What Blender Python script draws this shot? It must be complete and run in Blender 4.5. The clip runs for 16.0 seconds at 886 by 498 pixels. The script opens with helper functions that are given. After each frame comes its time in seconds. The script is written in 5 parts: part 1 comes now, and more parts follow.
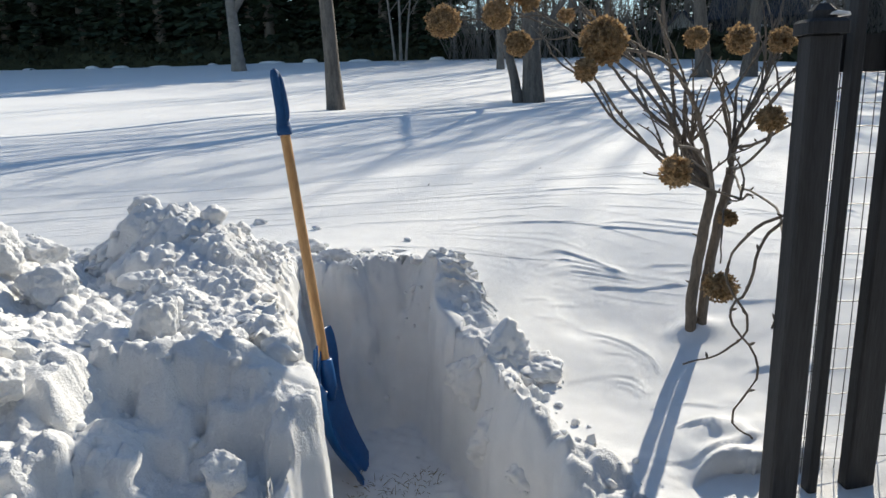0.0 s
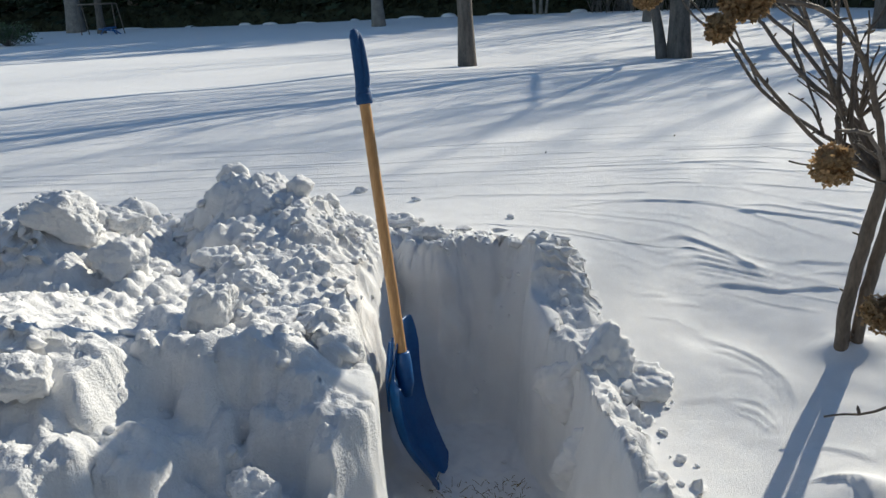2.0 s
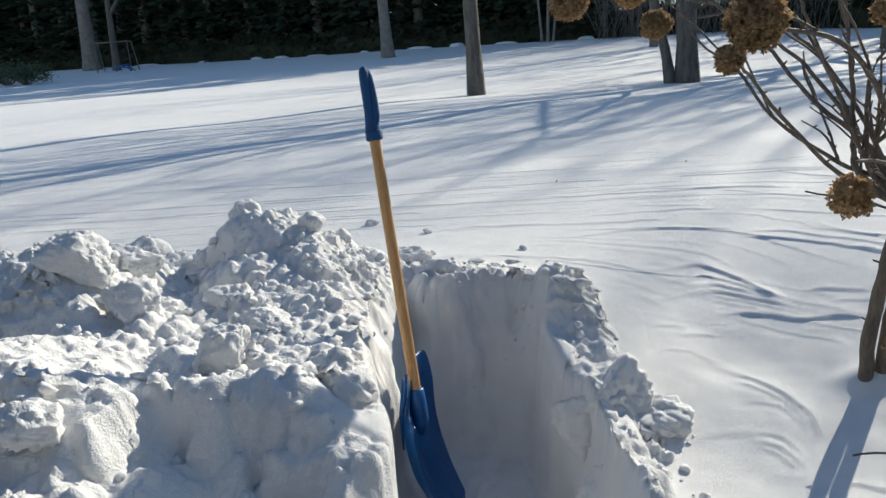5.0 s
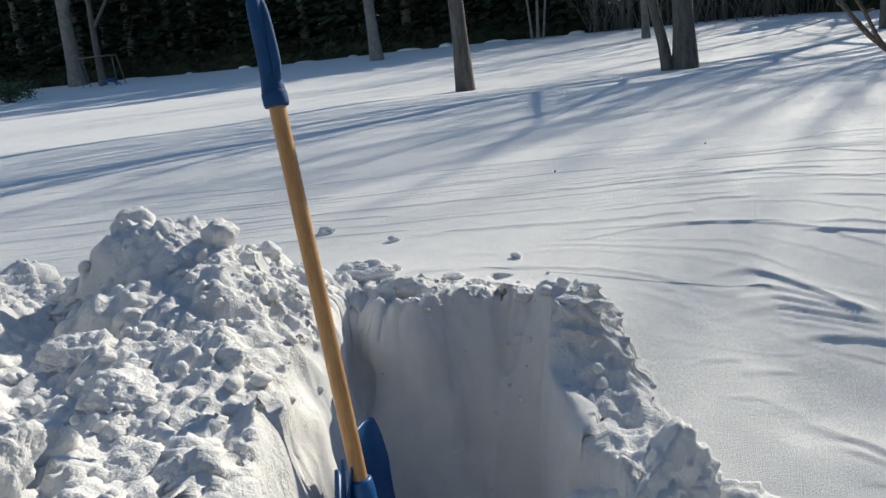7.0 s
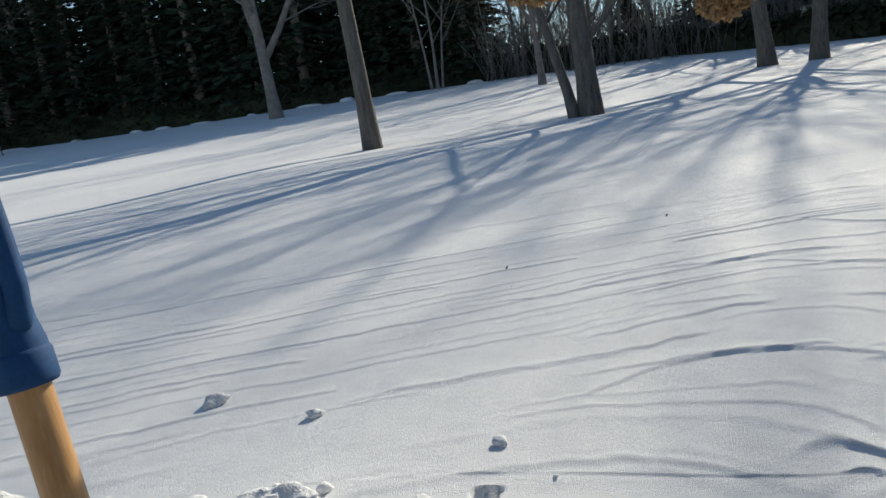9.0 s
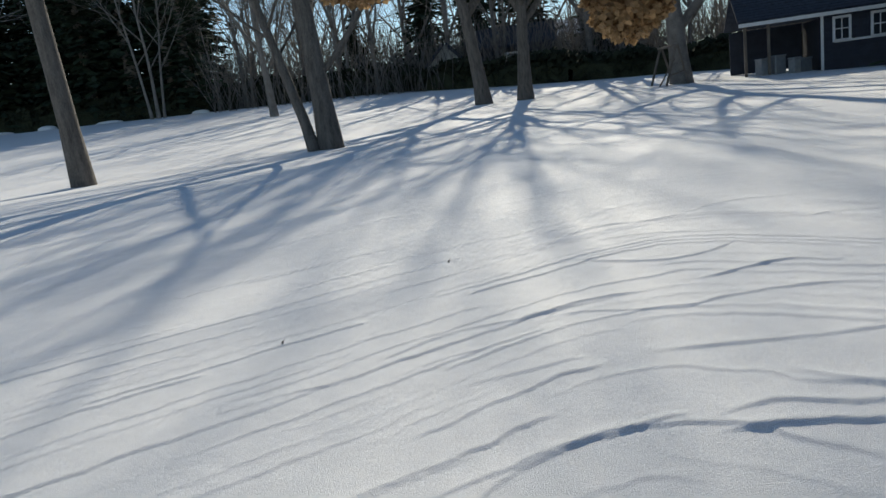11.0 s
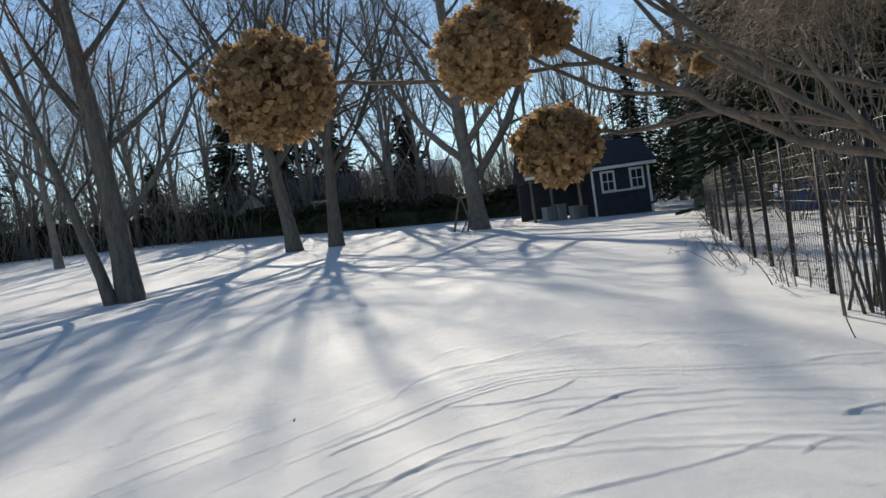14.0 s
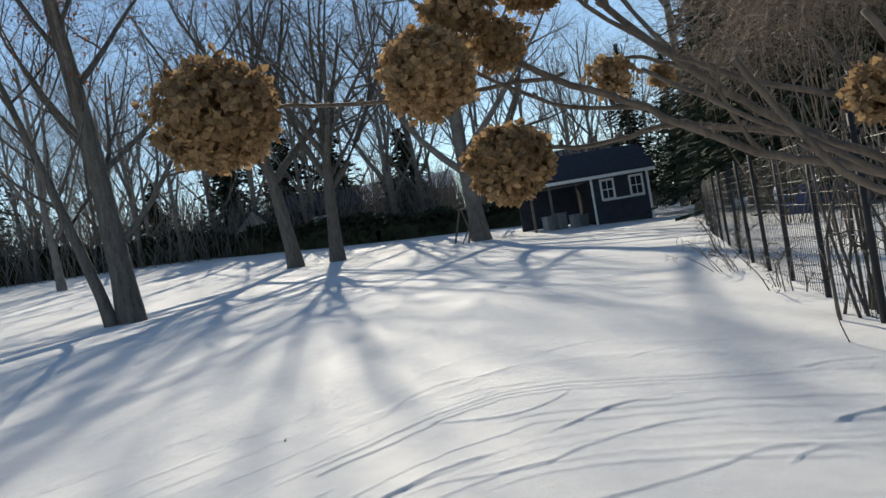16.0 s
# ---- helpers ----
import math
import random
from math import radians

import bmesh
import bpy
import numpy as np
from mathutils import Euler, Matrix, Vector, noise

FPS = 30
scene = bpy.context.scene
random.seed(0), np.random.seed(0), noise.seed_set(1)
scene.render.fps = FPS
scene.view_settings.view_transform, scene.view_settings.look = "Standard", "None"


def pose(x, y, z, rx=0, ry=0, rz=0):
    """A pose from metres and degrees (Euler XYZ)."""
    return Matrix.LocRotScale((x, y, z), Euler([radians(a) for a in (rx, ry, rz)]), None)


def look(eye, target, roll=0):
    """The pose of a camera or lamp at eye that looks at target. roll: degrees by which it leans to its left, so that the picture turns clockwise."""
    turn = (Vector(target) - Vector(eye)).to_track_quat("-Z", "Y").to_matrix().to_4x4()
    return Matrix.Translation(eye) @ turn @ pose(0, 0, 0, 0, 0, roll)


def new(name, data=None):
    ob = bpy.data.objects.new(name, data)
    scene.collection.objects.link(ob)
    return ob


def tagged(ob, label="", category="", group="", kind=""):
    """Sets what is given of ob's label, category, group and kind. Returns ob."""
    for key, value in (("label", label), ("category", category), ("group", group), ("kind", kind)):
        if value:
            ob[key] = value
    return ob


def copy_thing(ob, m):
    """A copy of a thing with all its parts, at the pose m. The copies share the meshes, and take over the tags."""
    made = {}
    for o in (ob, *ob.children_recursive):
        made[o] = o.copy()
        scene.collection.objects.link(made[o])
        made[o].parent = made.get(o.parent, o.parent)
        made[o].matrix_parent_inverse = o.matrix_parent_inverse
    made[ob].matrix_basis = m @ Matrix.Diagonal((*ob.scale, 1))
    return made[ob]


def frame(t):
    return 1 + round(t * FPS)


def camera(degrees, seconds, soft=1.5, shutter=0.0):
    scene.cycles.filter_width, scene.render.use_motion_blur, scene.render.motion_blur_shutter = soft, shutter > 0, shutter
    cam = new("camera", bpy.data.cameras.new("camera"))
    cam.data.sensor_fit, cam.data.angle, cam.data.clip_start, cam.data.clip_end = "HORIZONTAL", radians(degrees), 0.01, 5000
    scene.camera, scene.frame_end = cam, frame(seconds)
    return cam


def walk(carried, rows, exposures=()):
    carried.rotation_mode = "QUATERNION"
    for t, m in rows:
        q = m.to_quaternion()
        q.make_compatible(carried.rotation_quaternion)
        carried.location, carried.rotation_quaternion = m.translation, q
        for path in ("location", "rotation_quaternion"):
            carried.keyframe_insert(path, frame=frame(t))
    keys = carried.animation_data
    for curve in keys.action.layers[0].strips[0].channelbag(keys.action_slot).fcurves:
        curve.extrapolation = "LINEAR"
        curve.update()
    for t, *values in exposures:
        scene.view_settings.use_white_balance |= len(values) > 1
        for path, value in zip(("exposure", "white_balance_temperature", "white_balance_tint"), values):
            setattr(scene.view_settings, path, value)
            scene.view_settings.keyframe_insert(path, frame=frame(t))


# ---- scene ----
cam = camera(65.5, 16.0)
PATH = [
    (0, (-0.029, 0.075, 1.239), (-0.024, 2.023, 0.785), -1.5),
    (0.5, (-0.061, 0.16, 1.244), (-0.053, 2.093, 0.731), -0.0),
    (1, (-0.082, 0.231, 1.251), (-0.159, 2.136, 0.648), 0.4),
    (1.5, (-0.019, 0.315, 1.255), (-0.292, 2.194, 0.626), -1.0),
    (2, (0.073, 0.352, 1.256), (-0.3, 2.234, 0.693), -1.8),
    (2.5, (0.081, 0.352, 1.253), (-0.314, 2.237, 0.713), -2.2),
    (3, (0.051, 0.312, 1.266), (-0.329, 2.212, 0.77), -1.7),
    (3.5, (0.069, 0.314, 1.279), (-0.311, 2.216, 0.79), -1.7),
    (6, (0.07, 0.574, 1.249), (-0.332, 2.473, 0.767), -4.7),
    (6.5, (0.044, 0.784, 1.196), (-0.338, 2.69, 0.723), -5.4),
    (7, (0.031, 1.007, 1.136), (-0.375, 2.906, 0.658), -5.4),
    (7.5, (-0.080, 1.197, 1.163), (-0.462, 3.113, 0.733), -6.7),
    (8, (-0.131, 1.346, 1.242), (-0.316, 3.303, 0.875), -8.3),
    (8.2, (-0.133, 1.422, 1.245), (-0.319, 3.379, 0.875), -8.2),
    (10.3, (-0.166, 1.973, 1.301), (-0.069, 3.933, 0.914), -6.8),
    (10.5, (-0.18, 2.003, 1.296), (-0.009, 3.959, 0.915), -6.4),
    (11, (-0.221, 2.171, 1.299), (0.379, 4.039, 0.913), -7.3),
    (11.5, (-0.267, 2.263, 1.299), (0.692, 3.983, 0.951), -6.7),
    (12, (-0.286, 2.307, 1.305), (0.796, 3.975, 1.086), -7.1),
    (12.5, (-0.284, 2.34, 1.309), (0.908, 3.942, 1.197), -7.1),
    (13, (-0.329, 2.336, 1.312), (0.871, 3.935, 1.249), -7.1),
    (13.5, (-0.312, 2.341, 1.317), (0.877, 3.948, 1.252), -7.5),
    (14, (-0.31, 2.33, 1.32), (0.836, 3.968, 1.273), -8.1),
    (14.5, (-0.283, 2.307, 1.325), (0.852, 3.953, 1.325), -9.3),
    (15, (-0.266, 2.302, 1.33), (0.866, 3.95, 1.34), -9.8),
    (15.5, (-0.262, 2.3, 1.328), (0.873, 3.947, 1.33), -10.0),
    (16, (-0.254, 2.304, 1.322), (0.89, 3.944, 1.31), -9.6),
]
walk(cam, [(t, look(eye, target, roll)) for t, eye, target, roll in PATH], [(0.0, 0.58, 6440, 7), (0.5, 0.45, 6420, 7), (1.0, 0.33, 6380, 6), (1.5, 0.26, 6360, 6), (2.0, 0.31, 6360, 6), (3.5, 0.38, 6360, 6), (6.5, 0.26, 6360, 6), (7.0, 0.16, 6360, 6), (8.2, 0.08, 6380, 6), (11.0, 0.09, 6440, 6), (12.2, 0.2, 6470, 7), (13.5, 0.24, 6620, 8), (16.0, 0.25, 6620, 7)])

# ---- light ----
SUN_AZ, SUN_EL = 29.0, 27.0          # degrees from +y towards +x, and above the horizon
world = bpy.data.worlds.new("winter_sky")
scene.world = world
world.use_nodes = True
wn, wl = world.node_tree.nodes, world.node_tree.links
sky = wn.new("ShaderNodeTexSky")
sky.sky_type, sky.sun_disc = "NISHITA", False
sky.sun_elevation, sky.sun_rotation = radians(SUN_EL), radians(SUN_AZ)
sky.air_density, sky.dust_density, sky.ozone_density = 1.0, 0.0, 1.6
wl.new(sky.outputs[0], wn["Background"].inputs[0])
wn["Background"].inputs[1].default_value = 0.105
sun = new("sun", bpy.data.lights.new("sun", "SUN"))
sun.data.energy, sun.data.angle, sun.data.color = 4.9, radians(0.53), (1.0, 0.90, 0.75)
to_sun = Vector((math.sin(radians(SUN_AZ)) * math.cos(radians(SUN_EL)), math.cos(radians(SUN_AZ)) * math.cos(radians(SUN_EL)), math.sin(radians(SUN_EL))))
sun.rotation_euler = (-to_sun).to_track_quat("-Z", "Y").to_euler()
sun.location = to_sun * 60


# ---- materials ----
def material(name, low, high, scale, rough=0.7, bump=0.3, detail=6.0, fine=0.0, metal=0.0, stretch=(1, 1, 1), rand=0.0, depth=0.01, through_light=0.0):
    """A surface that varies between two colours at two scales, with relief, in metres."""
    m = bpy.data.materials.new(name)
    m.use_nodes = True
    n, l = m.node_tree.nodes, m.node_tree.links
    b = n["Principled BSDF"]
    tc, mp = n.new("ShaderNodeTexCoord"), n.new("ShaderNodeMapping")
    mp.inputs["Scale"].default_value = stretch
    l.new(tc.outputs["Object"], mp.inputs[0])
    big, small = n.new("ShaderNodeTexNoise"), n.new("ShaderNodeTexNoise")
    big.inputs["Scale"].default_value, big.inputs["Detail"].default_value = scale, detail
    small.inputs["Scale"].default_value, small.inputs["Detail"].default_value = fine or scale * 9, 4
    l.new(mp.outputs[0], big.inputs[0]), l.new(mp.outputs[0], small.inputs[0])
    mix = n.new("ShaderNodeMath")
    mix.operation = "MULTIPLY_ADD"
    mix.inputs[1].default_value = 0.45
    l.new(small.outputs[0], mix.inputs[0])
    half = n.new("ShaderNodeMath")
    half.operation = "MULTIPLY"
    half.inputs[1].default_value = 0.55
    l.new(big.outputs[0], half.inputs[0]), l.new(half.outputs[0], mix.inputs[2])
    ramp = n.new("ShaderNodeValToRGB")
    ramp.color_ramp.elements[0].position, ramp.color_ramp.elements[1].position = 0.34, 0.66
    ramp.color_ramp.elements[0].color, ramp.color_ramp.elements[1].color = (*low, 1), (*high, 1)
    l.new(mix.outputs[0], ramp.inputs[0])
    colour = ramp.outputs[0]
    if rand:
        info, hsv, rng = n.new("ShaderNodeObjectInfo"), n.new("ShaderNodeHueSaturation"), n.new("ShaderNodeMapRange")
        geo = n.new("ShaderNodeNewGeometry")
        add = n.new("ShaderNodeMath")
        l.new(info.outputs["Random"], add.inputs[0]), l.new(geo.outputs["Random Per Island"], add.inputs[1])
        rng.inputs[2].default_value, rng.inputs[3].default_value, rng.inputs[4].default_value = 2.0, 1 - rand, 1 + rand
        l.new(add.outputs[0], rng.inputs[0]), l.new(rng.outputs[0], hsv.inputs["Value"]), l.new(colour, hsv.inputs["Color"])
        colour = hsv.outputs[0]
    l.new(colour, b.inputs["Base Color"])
    b.inputs["Roughness"].default_value, b.inputs["Metallic"].default_value = rough, metal
    if bump:
        bp = n.new("ShaderNodeBump")
        bp.inputs["Strength"].default_value, bp.inputs["Distance"].default_value = bump, depth
        l.new(mix.outputs[0], bp.inputs["Height"]), l.new(bp.outputs[0], b.inputs["Normal"])
    if through_light:
        tr, ms = n.new("ShaderNodeBsdfTranslucent"), n.new("ShaderNodeMixShader")
        ms.inputs[0].default_value = through_light
        l.new(colour, tr.inputs[0]), l.new(b.outputs[0], ms.inputs[1]), l.new(tr.outputs[0], ms.inputs[2])
        l.new(ms.outputs[0], n["Material Output"].inputs[0])
    return m


SNOW = material("snow", (0.71, 0.71, 0.715), (0.79, 0.79, 0.79), 14.0, 0.8, 0.85, 10, 360.0, depth=0.0055)
SNOW.node_tree.nodes["Principled BSDF"].inputs["Specular IOR Level"].default_value = 0.4
SNOW.node_tree.nodes["Principled BSDF"].inputs["Subsurface Weight"].default_value = 0.1
SNOW.node_tree.nodes["Principled BSDF"].inputs["Subsurface Radius"].default_value = (0.010, 0.011, 0.013)
SNOW.node_tree.nodes["Principled BSDF"].inputs["Subsurface Scale"].default_value = 1.0
CRUMB = material("crumbly_snow", (0.67, 0.67, 0.675), (0.75, 0.75, 0.75), 50.0, 0.85, 0.75, 10, 190.0, depth=0.009)
CRUMB.node_tree.nodes["Principled BSDF"].inputs["Specular IOR Level"].default_value = 0.35
BARK = material("grey_bark", (0.055, 0.048, 0.042), (0.17, 0.15, 0.13), 5.0, 0.9, 0.8, 8, 40, stretch=(3, 3, 0.6), depth=0.02)
FAR_BARK = material("dark_bark", (0.11, 0.10, 0.09), (0.25, 0.225, 0.20), 3.0, 0.9, 0.4, 5, rand=0.2)
TWIG = material("twig_bark", (0.10, 0.07, 0.048), (0.25, 0.185, 0.13), 20.0, 0.7, 0.4, 4, rand=0.15, depth=0.002)
STEM = material("shrub_stem_bark", (0.075, 0.06, 0.045), (0.19, 0.15, 0.115), 25.0, 0.75, 0.7, 8, 160, stretch=(1, 1, 0.3), depth=0.003)
NEEDLE = material("spruce_needles", (0.02, 0.03, 0.02), (0.045, 0.065, 0.04), 2.0, 0.95, 0, rand=0.35)
HEDGE_LEAF = material("hedge_leaves", (0.02, 0.024, 0.016), (0.05, 0.056, 0.032), 1.5, 0.95, 0, rand=0.35)
BUSH_LEAF = material("evergreen_leaves", (0.03, 0.06, 0.02), (0.08, 0.13, 0.05), 4.0, 0.5, 0, rand=0.3)
OAK_LEAF = material("dead_oak_leaves", (0.20, 0.07, 0.03), (0.36, 0.15, 0.07), 5.0, 0.7, 0, rand=0.25, through_light=0.4)
PETAL = material("dry_petals", (0.26, 0.165, 0.085), (0.52, 0.36, 0.19), 30.0, 0.8, 0, rand=0.45, through_light=0.42)
BLUE = material("blue_plastic", (0.006, 0.07, 0.22), (0.012, 0.105, 0.31), 12.0, 0.38, 0.12, 5, 90, depth=0.001)
BLUE_GRIP = material("blue_grip_plastic", (0.006, 0.05, 0.15), (0.010, 0.075, 0.21), 30.0, 0.8, 0.4, 5, 260, depth=0.001)
WOOD = material("varnished_ash", (0.42, 0.21, 0.075), (0.62, 0.36, 0.15), 14.0, 0.42, 0.1, 8, 60, stretch=(6, 6, 0.35), depth=0.001)
STEEL = material("dull_steel", (0.35, 0.35, 0.36), (0.55, 0.55, 0.56), 40, 0.35, 0.1, metal=0.9, depth=0.001)
POST = material("black_stained_wood", (0.010, 0.010, 0.011), (0.035, 0.035, 0.038), 8, 0.75, 0.5, 8, 70, stretch=(6, 6, 0.4), depth=0.003)
WIRE = material("black_wire", (0.010, 0.010, 0.010), (0.03, 0.03, 0.03), 60, 0.5, 0)
GRASS = material("dead_grass", (0.16, 0.12, 0.05), (0.30, 0.24, 0.11), 20, 0.8, 0, rand=0.3)
NAVY = material("navy_board", (0.018, 0.022, 0.035), (0.035, 0.04, 0.06), 3, 0.7, 0.2, rand=0.15)
ROOF = material("dark_roof_shingle", (0.02, 0.026, 0.04), (0.045, 0.055, 0.08), 8, 0.85, 0.4)
WHITE = material("white_paint", (0.68, 0.68, 0.68), (0.80, 0.80, 0.79), 4, 0.5, 0.1)
SIDING = material("pale_siding", (0.40, 0.40, 0.38), (0.52, 0.52, 0.50), 2, 0.6, 0.1)
# for the added sky-blocking wall, dark so that it bounces little sun
BLOCKER_GREY = material("dark_blocker", (0.035, 0.04, 0.05), (0.06, 0.068, 0.08), 3, 0.8, 0.2)
GREYBIN = material("grey_plastic", (0.20, 0.21, 0.22), (0.32, 0.33, 0.34), 6, 0.5, 0.1)
OLDWOOD = material("weathered_wood", (0.10, 0.08, 0.065), (0.20, 0.17, 0.14), 9, 0.85, 0.4, stretch=(1, 1, 0.3))
TARP = material("blue_tarp", (0.02, 0.05, 0.16), (0.035, 0.08, 0.24), 2, 0.4, 0.4, depth=0.05)
BRICK = material("brown_brick", (0.12, 0.07, 0.05), (0.22, 0.13, 0.09), 6, 0.85, 0.3)
for leafy in (NEEDLE, HEDGE_LEAF):
    leafy.node_tree.nodes["Principled BSDF"].inputs["Specular IOR Level"].default_value = 0.15
GLASS = bpy.data.materials.new("window_glass")
GLASS.use_nodes = True
gb = GLASS.node_tree.nodes["Principled BSDF"]
gb.inputs["Base Color"].default_value, gb.inputs["Roughness"].default_value, gb.inputs["Metallic"].default_value = (0.03, 0.035, 0.045, 1), 0.05, 0.0
gb.inputs["Specular IOR Level"].default_value = 0.8


# ---- building helpers ----
class Geo:
    """Vertices and faces gathered for one mesh."""
    def __init__(self):
        self.v, self.f = [], []

    def tube(self, pts, rads, sides=6):
        n0, k = len(self.v), len(pts)
        up = Vector((0.31, 0.17, 0.93))
        for i, p in enumerate(pts):
            d = (Vector(pts[min(i + 1, k - 1)]) - Vector(pts[max(i - 1, 0)]))
            d = d.normalized() if d.length > 1e-9 else Vector((0, 0, 1))
            a = d.cross(up if abs(d.dot(up)) < 0.95 else Vector((1, 0, 0))).normalized()
            b = d.cross(a)
            for s in range(sides):
                w = 2 * math.pi * s / sides
                q = Vector(p) + (a * math.cos(w) + b * math.sin(w)) * rads[i]
                self.v.append((q.x, q.y, q.z))
        for i in range(k - 1):
            for s in range(sides):
                t = (s + 1) % sides
                self.f.append((n0 + i * sides + s, n0 + i * sides + t, n0 + (i + 1) * sides + t, n0 + (i + 1) * sides + s))
        self.f.append(tuple(n0 + s for s in reversed(range(sides))))
        self.f.append(tuple(n0 + (k - 1) * sides + s for s in range(sides)))

    def box(self, c, s, m=None, bevel=0.0):
        """A box with chamfered upright edges: centre, sizes, a turn."""
        x, y, z = s[0] / 2, s[1] / 2, s[2] / 2
        e = bevel
        ring = [(x - e, -y), (x, -y + e), (x, y - e), (x - e, y), (-x + e, y), (-x, y - e), (-x, -y + e), (-x + e, -y)] if e else [(x, -y), (x, y), (-x, y), (-x, -y)]
        n0, k = len(self.v), len(ring)
        for zz, g in (((-z, 1),) + (((z - e, 1), (z, 1 - e / max(x, y, 1e-6))) if e else ((z, 1),))):
            for a, b in ring:
                q = Vector((a * g, b * g, zz))
                q = (m @ q if m else q) + Vector(c)
                self.v.append((q.x, q.y, q.z))
        rows = 3 if e else 2
        for i in range(rows - 1):
            for s2 in range(k):
                t = (s2 + 1) % k
                self.f.append((n0 + i * k + s2, n0 + i * k + t, n0 + (i + 1) * k + t, n0 + (i + 1) * k + s2))
        self.f.append(tuple(n0 + s2 for s2 in reversed(range(k))))
        self.f.append(tuple(n0 + (rows - 1) * k + s2 for s2 in range(k)))

    def quad(self, p, a, b):
        n0 = len(self.v)
        for q in (p - a - b * 0.6, p + a - b, p + a * 0.7 + b, p - a * 0.8 + b * 0.7):
            self.v.append((q.x, q.y, q.z))
        self.f.append((n0, n0 + 1, n0 + 2, n0 + 3))

    def leaf(self, p, along, side):
        """A small folded leaf or petal."""
        n0 = len(self.v)
        lift = along.cross(side).normalized() * side.length * 0.5
        for q in (p, p + along * 0.5 + side + lift, p + along, p + along * 0.5 - side + lift):
            self.v.append((q.x, q.y, q.z))
        self.f.append((n0, n0 + 1, n0 + 2)), self.f.append((n0, n0 + 2, n0 + 3))


def part(name, geo, mat, parent=None, label="", smooth=True, kind="", category="", group=""):
    me = bpy.data.meshes.new(name)
    me.from_pydata(geo.v, [], geo.f)
    me.materials.append(mat)
    if smooth:
        me.polygons.foreach_set("use_smooth", np.ones(len(me.polygons), dtype=bool))
    me.update()
    ob = new(name, me)
    if parent:
        ob.parent = parent
    return tagged(ob, label, category, group, kind)


def thing(name, label, category, group="", at=(0, 0, 0), kind=""):
    ob = new(name)
    ob.empty_display_size = 0.1
    ob.location = at
    return tagged(ob, label, category, group, kind)


def smooth_line(pts, n):
    """Points along a soft curve through pts."""
    pts = [Vector(p) for p in pts]
    out = []
    for i in range(len(pts) - 1):
        a, b, c, d = pts[max(i - 1, 0)], pts[i], pts[i + 1], pts[min(i + 2, len(pts) - 1)]
        for k in range(n):
            t = k / n
            out.append(0.5 * (2 * b + (c - a) * t + (2 * a - 5 * b + 4 * c - d) * t * t + (3 * b - a - 3 * c + d) * t ** 3))
    out.append(pts[-1])
    return out


# ---- snow ground ----
lattice = np.random.RandomState(5).rand(256, 256)


def wave(x, y):
    """Smooth noise from 0 to 1."""
    xi, yi = np.floor(x).astype(int), np.floor(y).astype(int)
    u, v = x - xi, y - yi
    u, v = u * u * u * (u * (u * 6 - 15) + 10), v * v * v * (v * (v * 6 - 15) + 10)
    a, b = lattice[xi % 256, yi % 256], lattice[(xi + 1) % 256, yi % 256]
    c, d = lattice[xi % 256, (yi + 1) % 256], lattice[(xi + 1) % 256, (yi + 1) % 256]
    return (a * (1 - u) + b * u) * (1 - v) + (c * (1 - u) + d * u) * v


def grains(x, y, cell, shift):
    """Heights of round crumbs of mixed size, one to a cell."""
    xi, yi = np.floor(x / cell).astype(int), np.floor(y / cell).astype(int)
    out = np.zeros_like(x)
    for a in (-1, 0, 1):
        for b in (-1, 0, 1):
            i, j = (xi + a + shift) % 256, (yi + b + 2 * shift) % 256
            px, py = (xi + a + lattice[i, j]) * cell, (yi + b + lattice[j, i]) * cell
            r = cell * (0.18 + 0.5 * lattice[(i + 77) % 256, j])
            out = np.maximum(out, np.sqrt(np.clip(r * r - (x - px) ** 2 - (y - py) ** 2, 0, None)))
    return out


def step(a, b, x):
    t = np.clip((x - a) / (b - a), 0, 1)
    return t * t * (3 - 2 * t)


def field(x, y):
    """The wind-packed snow over the lawn: a gentle rise away from the start, with a bowl round the shrub."""
    x, y = np.asarray(x, float), np.asarray(y, float)
    z = 0.665 - 0.002 * (x - 0.7) + 0.027 * (np.clip(y, 0, 46) - 4.9) + 0.0012 * np.clip(np.minimum(y, 46) - 13, 0, None) ** 2
    z = z - 0.006 * np.clip(x - 3, 0, 40)
    z = z - 0.05 * np.exp(-(((x - 0.26) / 0.2) ** 2 + ((y - 1.92) / 0.28) ** 2))
    z = z - 0.22 * np.exp(-(((x - 0.55) / 0.6) ** 2 + ((y - 2.05) / 0.95) ** 2)) - 0.10 * step(2.1, 1.1, y) * step(-0.2, 0.3, x) * step(3, 1.5, x)
    return z


def ground_z(x, y):
    return float(field(x, y))


def flow(x, y):
    """Wind-flow coordinate: its level lines are the arcs along which the crust breaks."""
    d = x - (0.5 + 0.8 * np.clip(y - 3.4, -0.5, 2.0))
    s = y + np.where(d > 0, 0.75, 0.32) * (np.sqrt(0.15 + d * d) - 0.387)
    return s + 0.07 * (wave(x * 1.7 + 4, y * 1.7) - 0.5) + 0.022 * (wave(x * 6, y * 6 + 11) - 0.5) + 0.014 * (wave(x * 17 + 2, y * 17) - 0.5) + 0.006 * (wave(x * 47 + 2, y * 47) - 0.5)


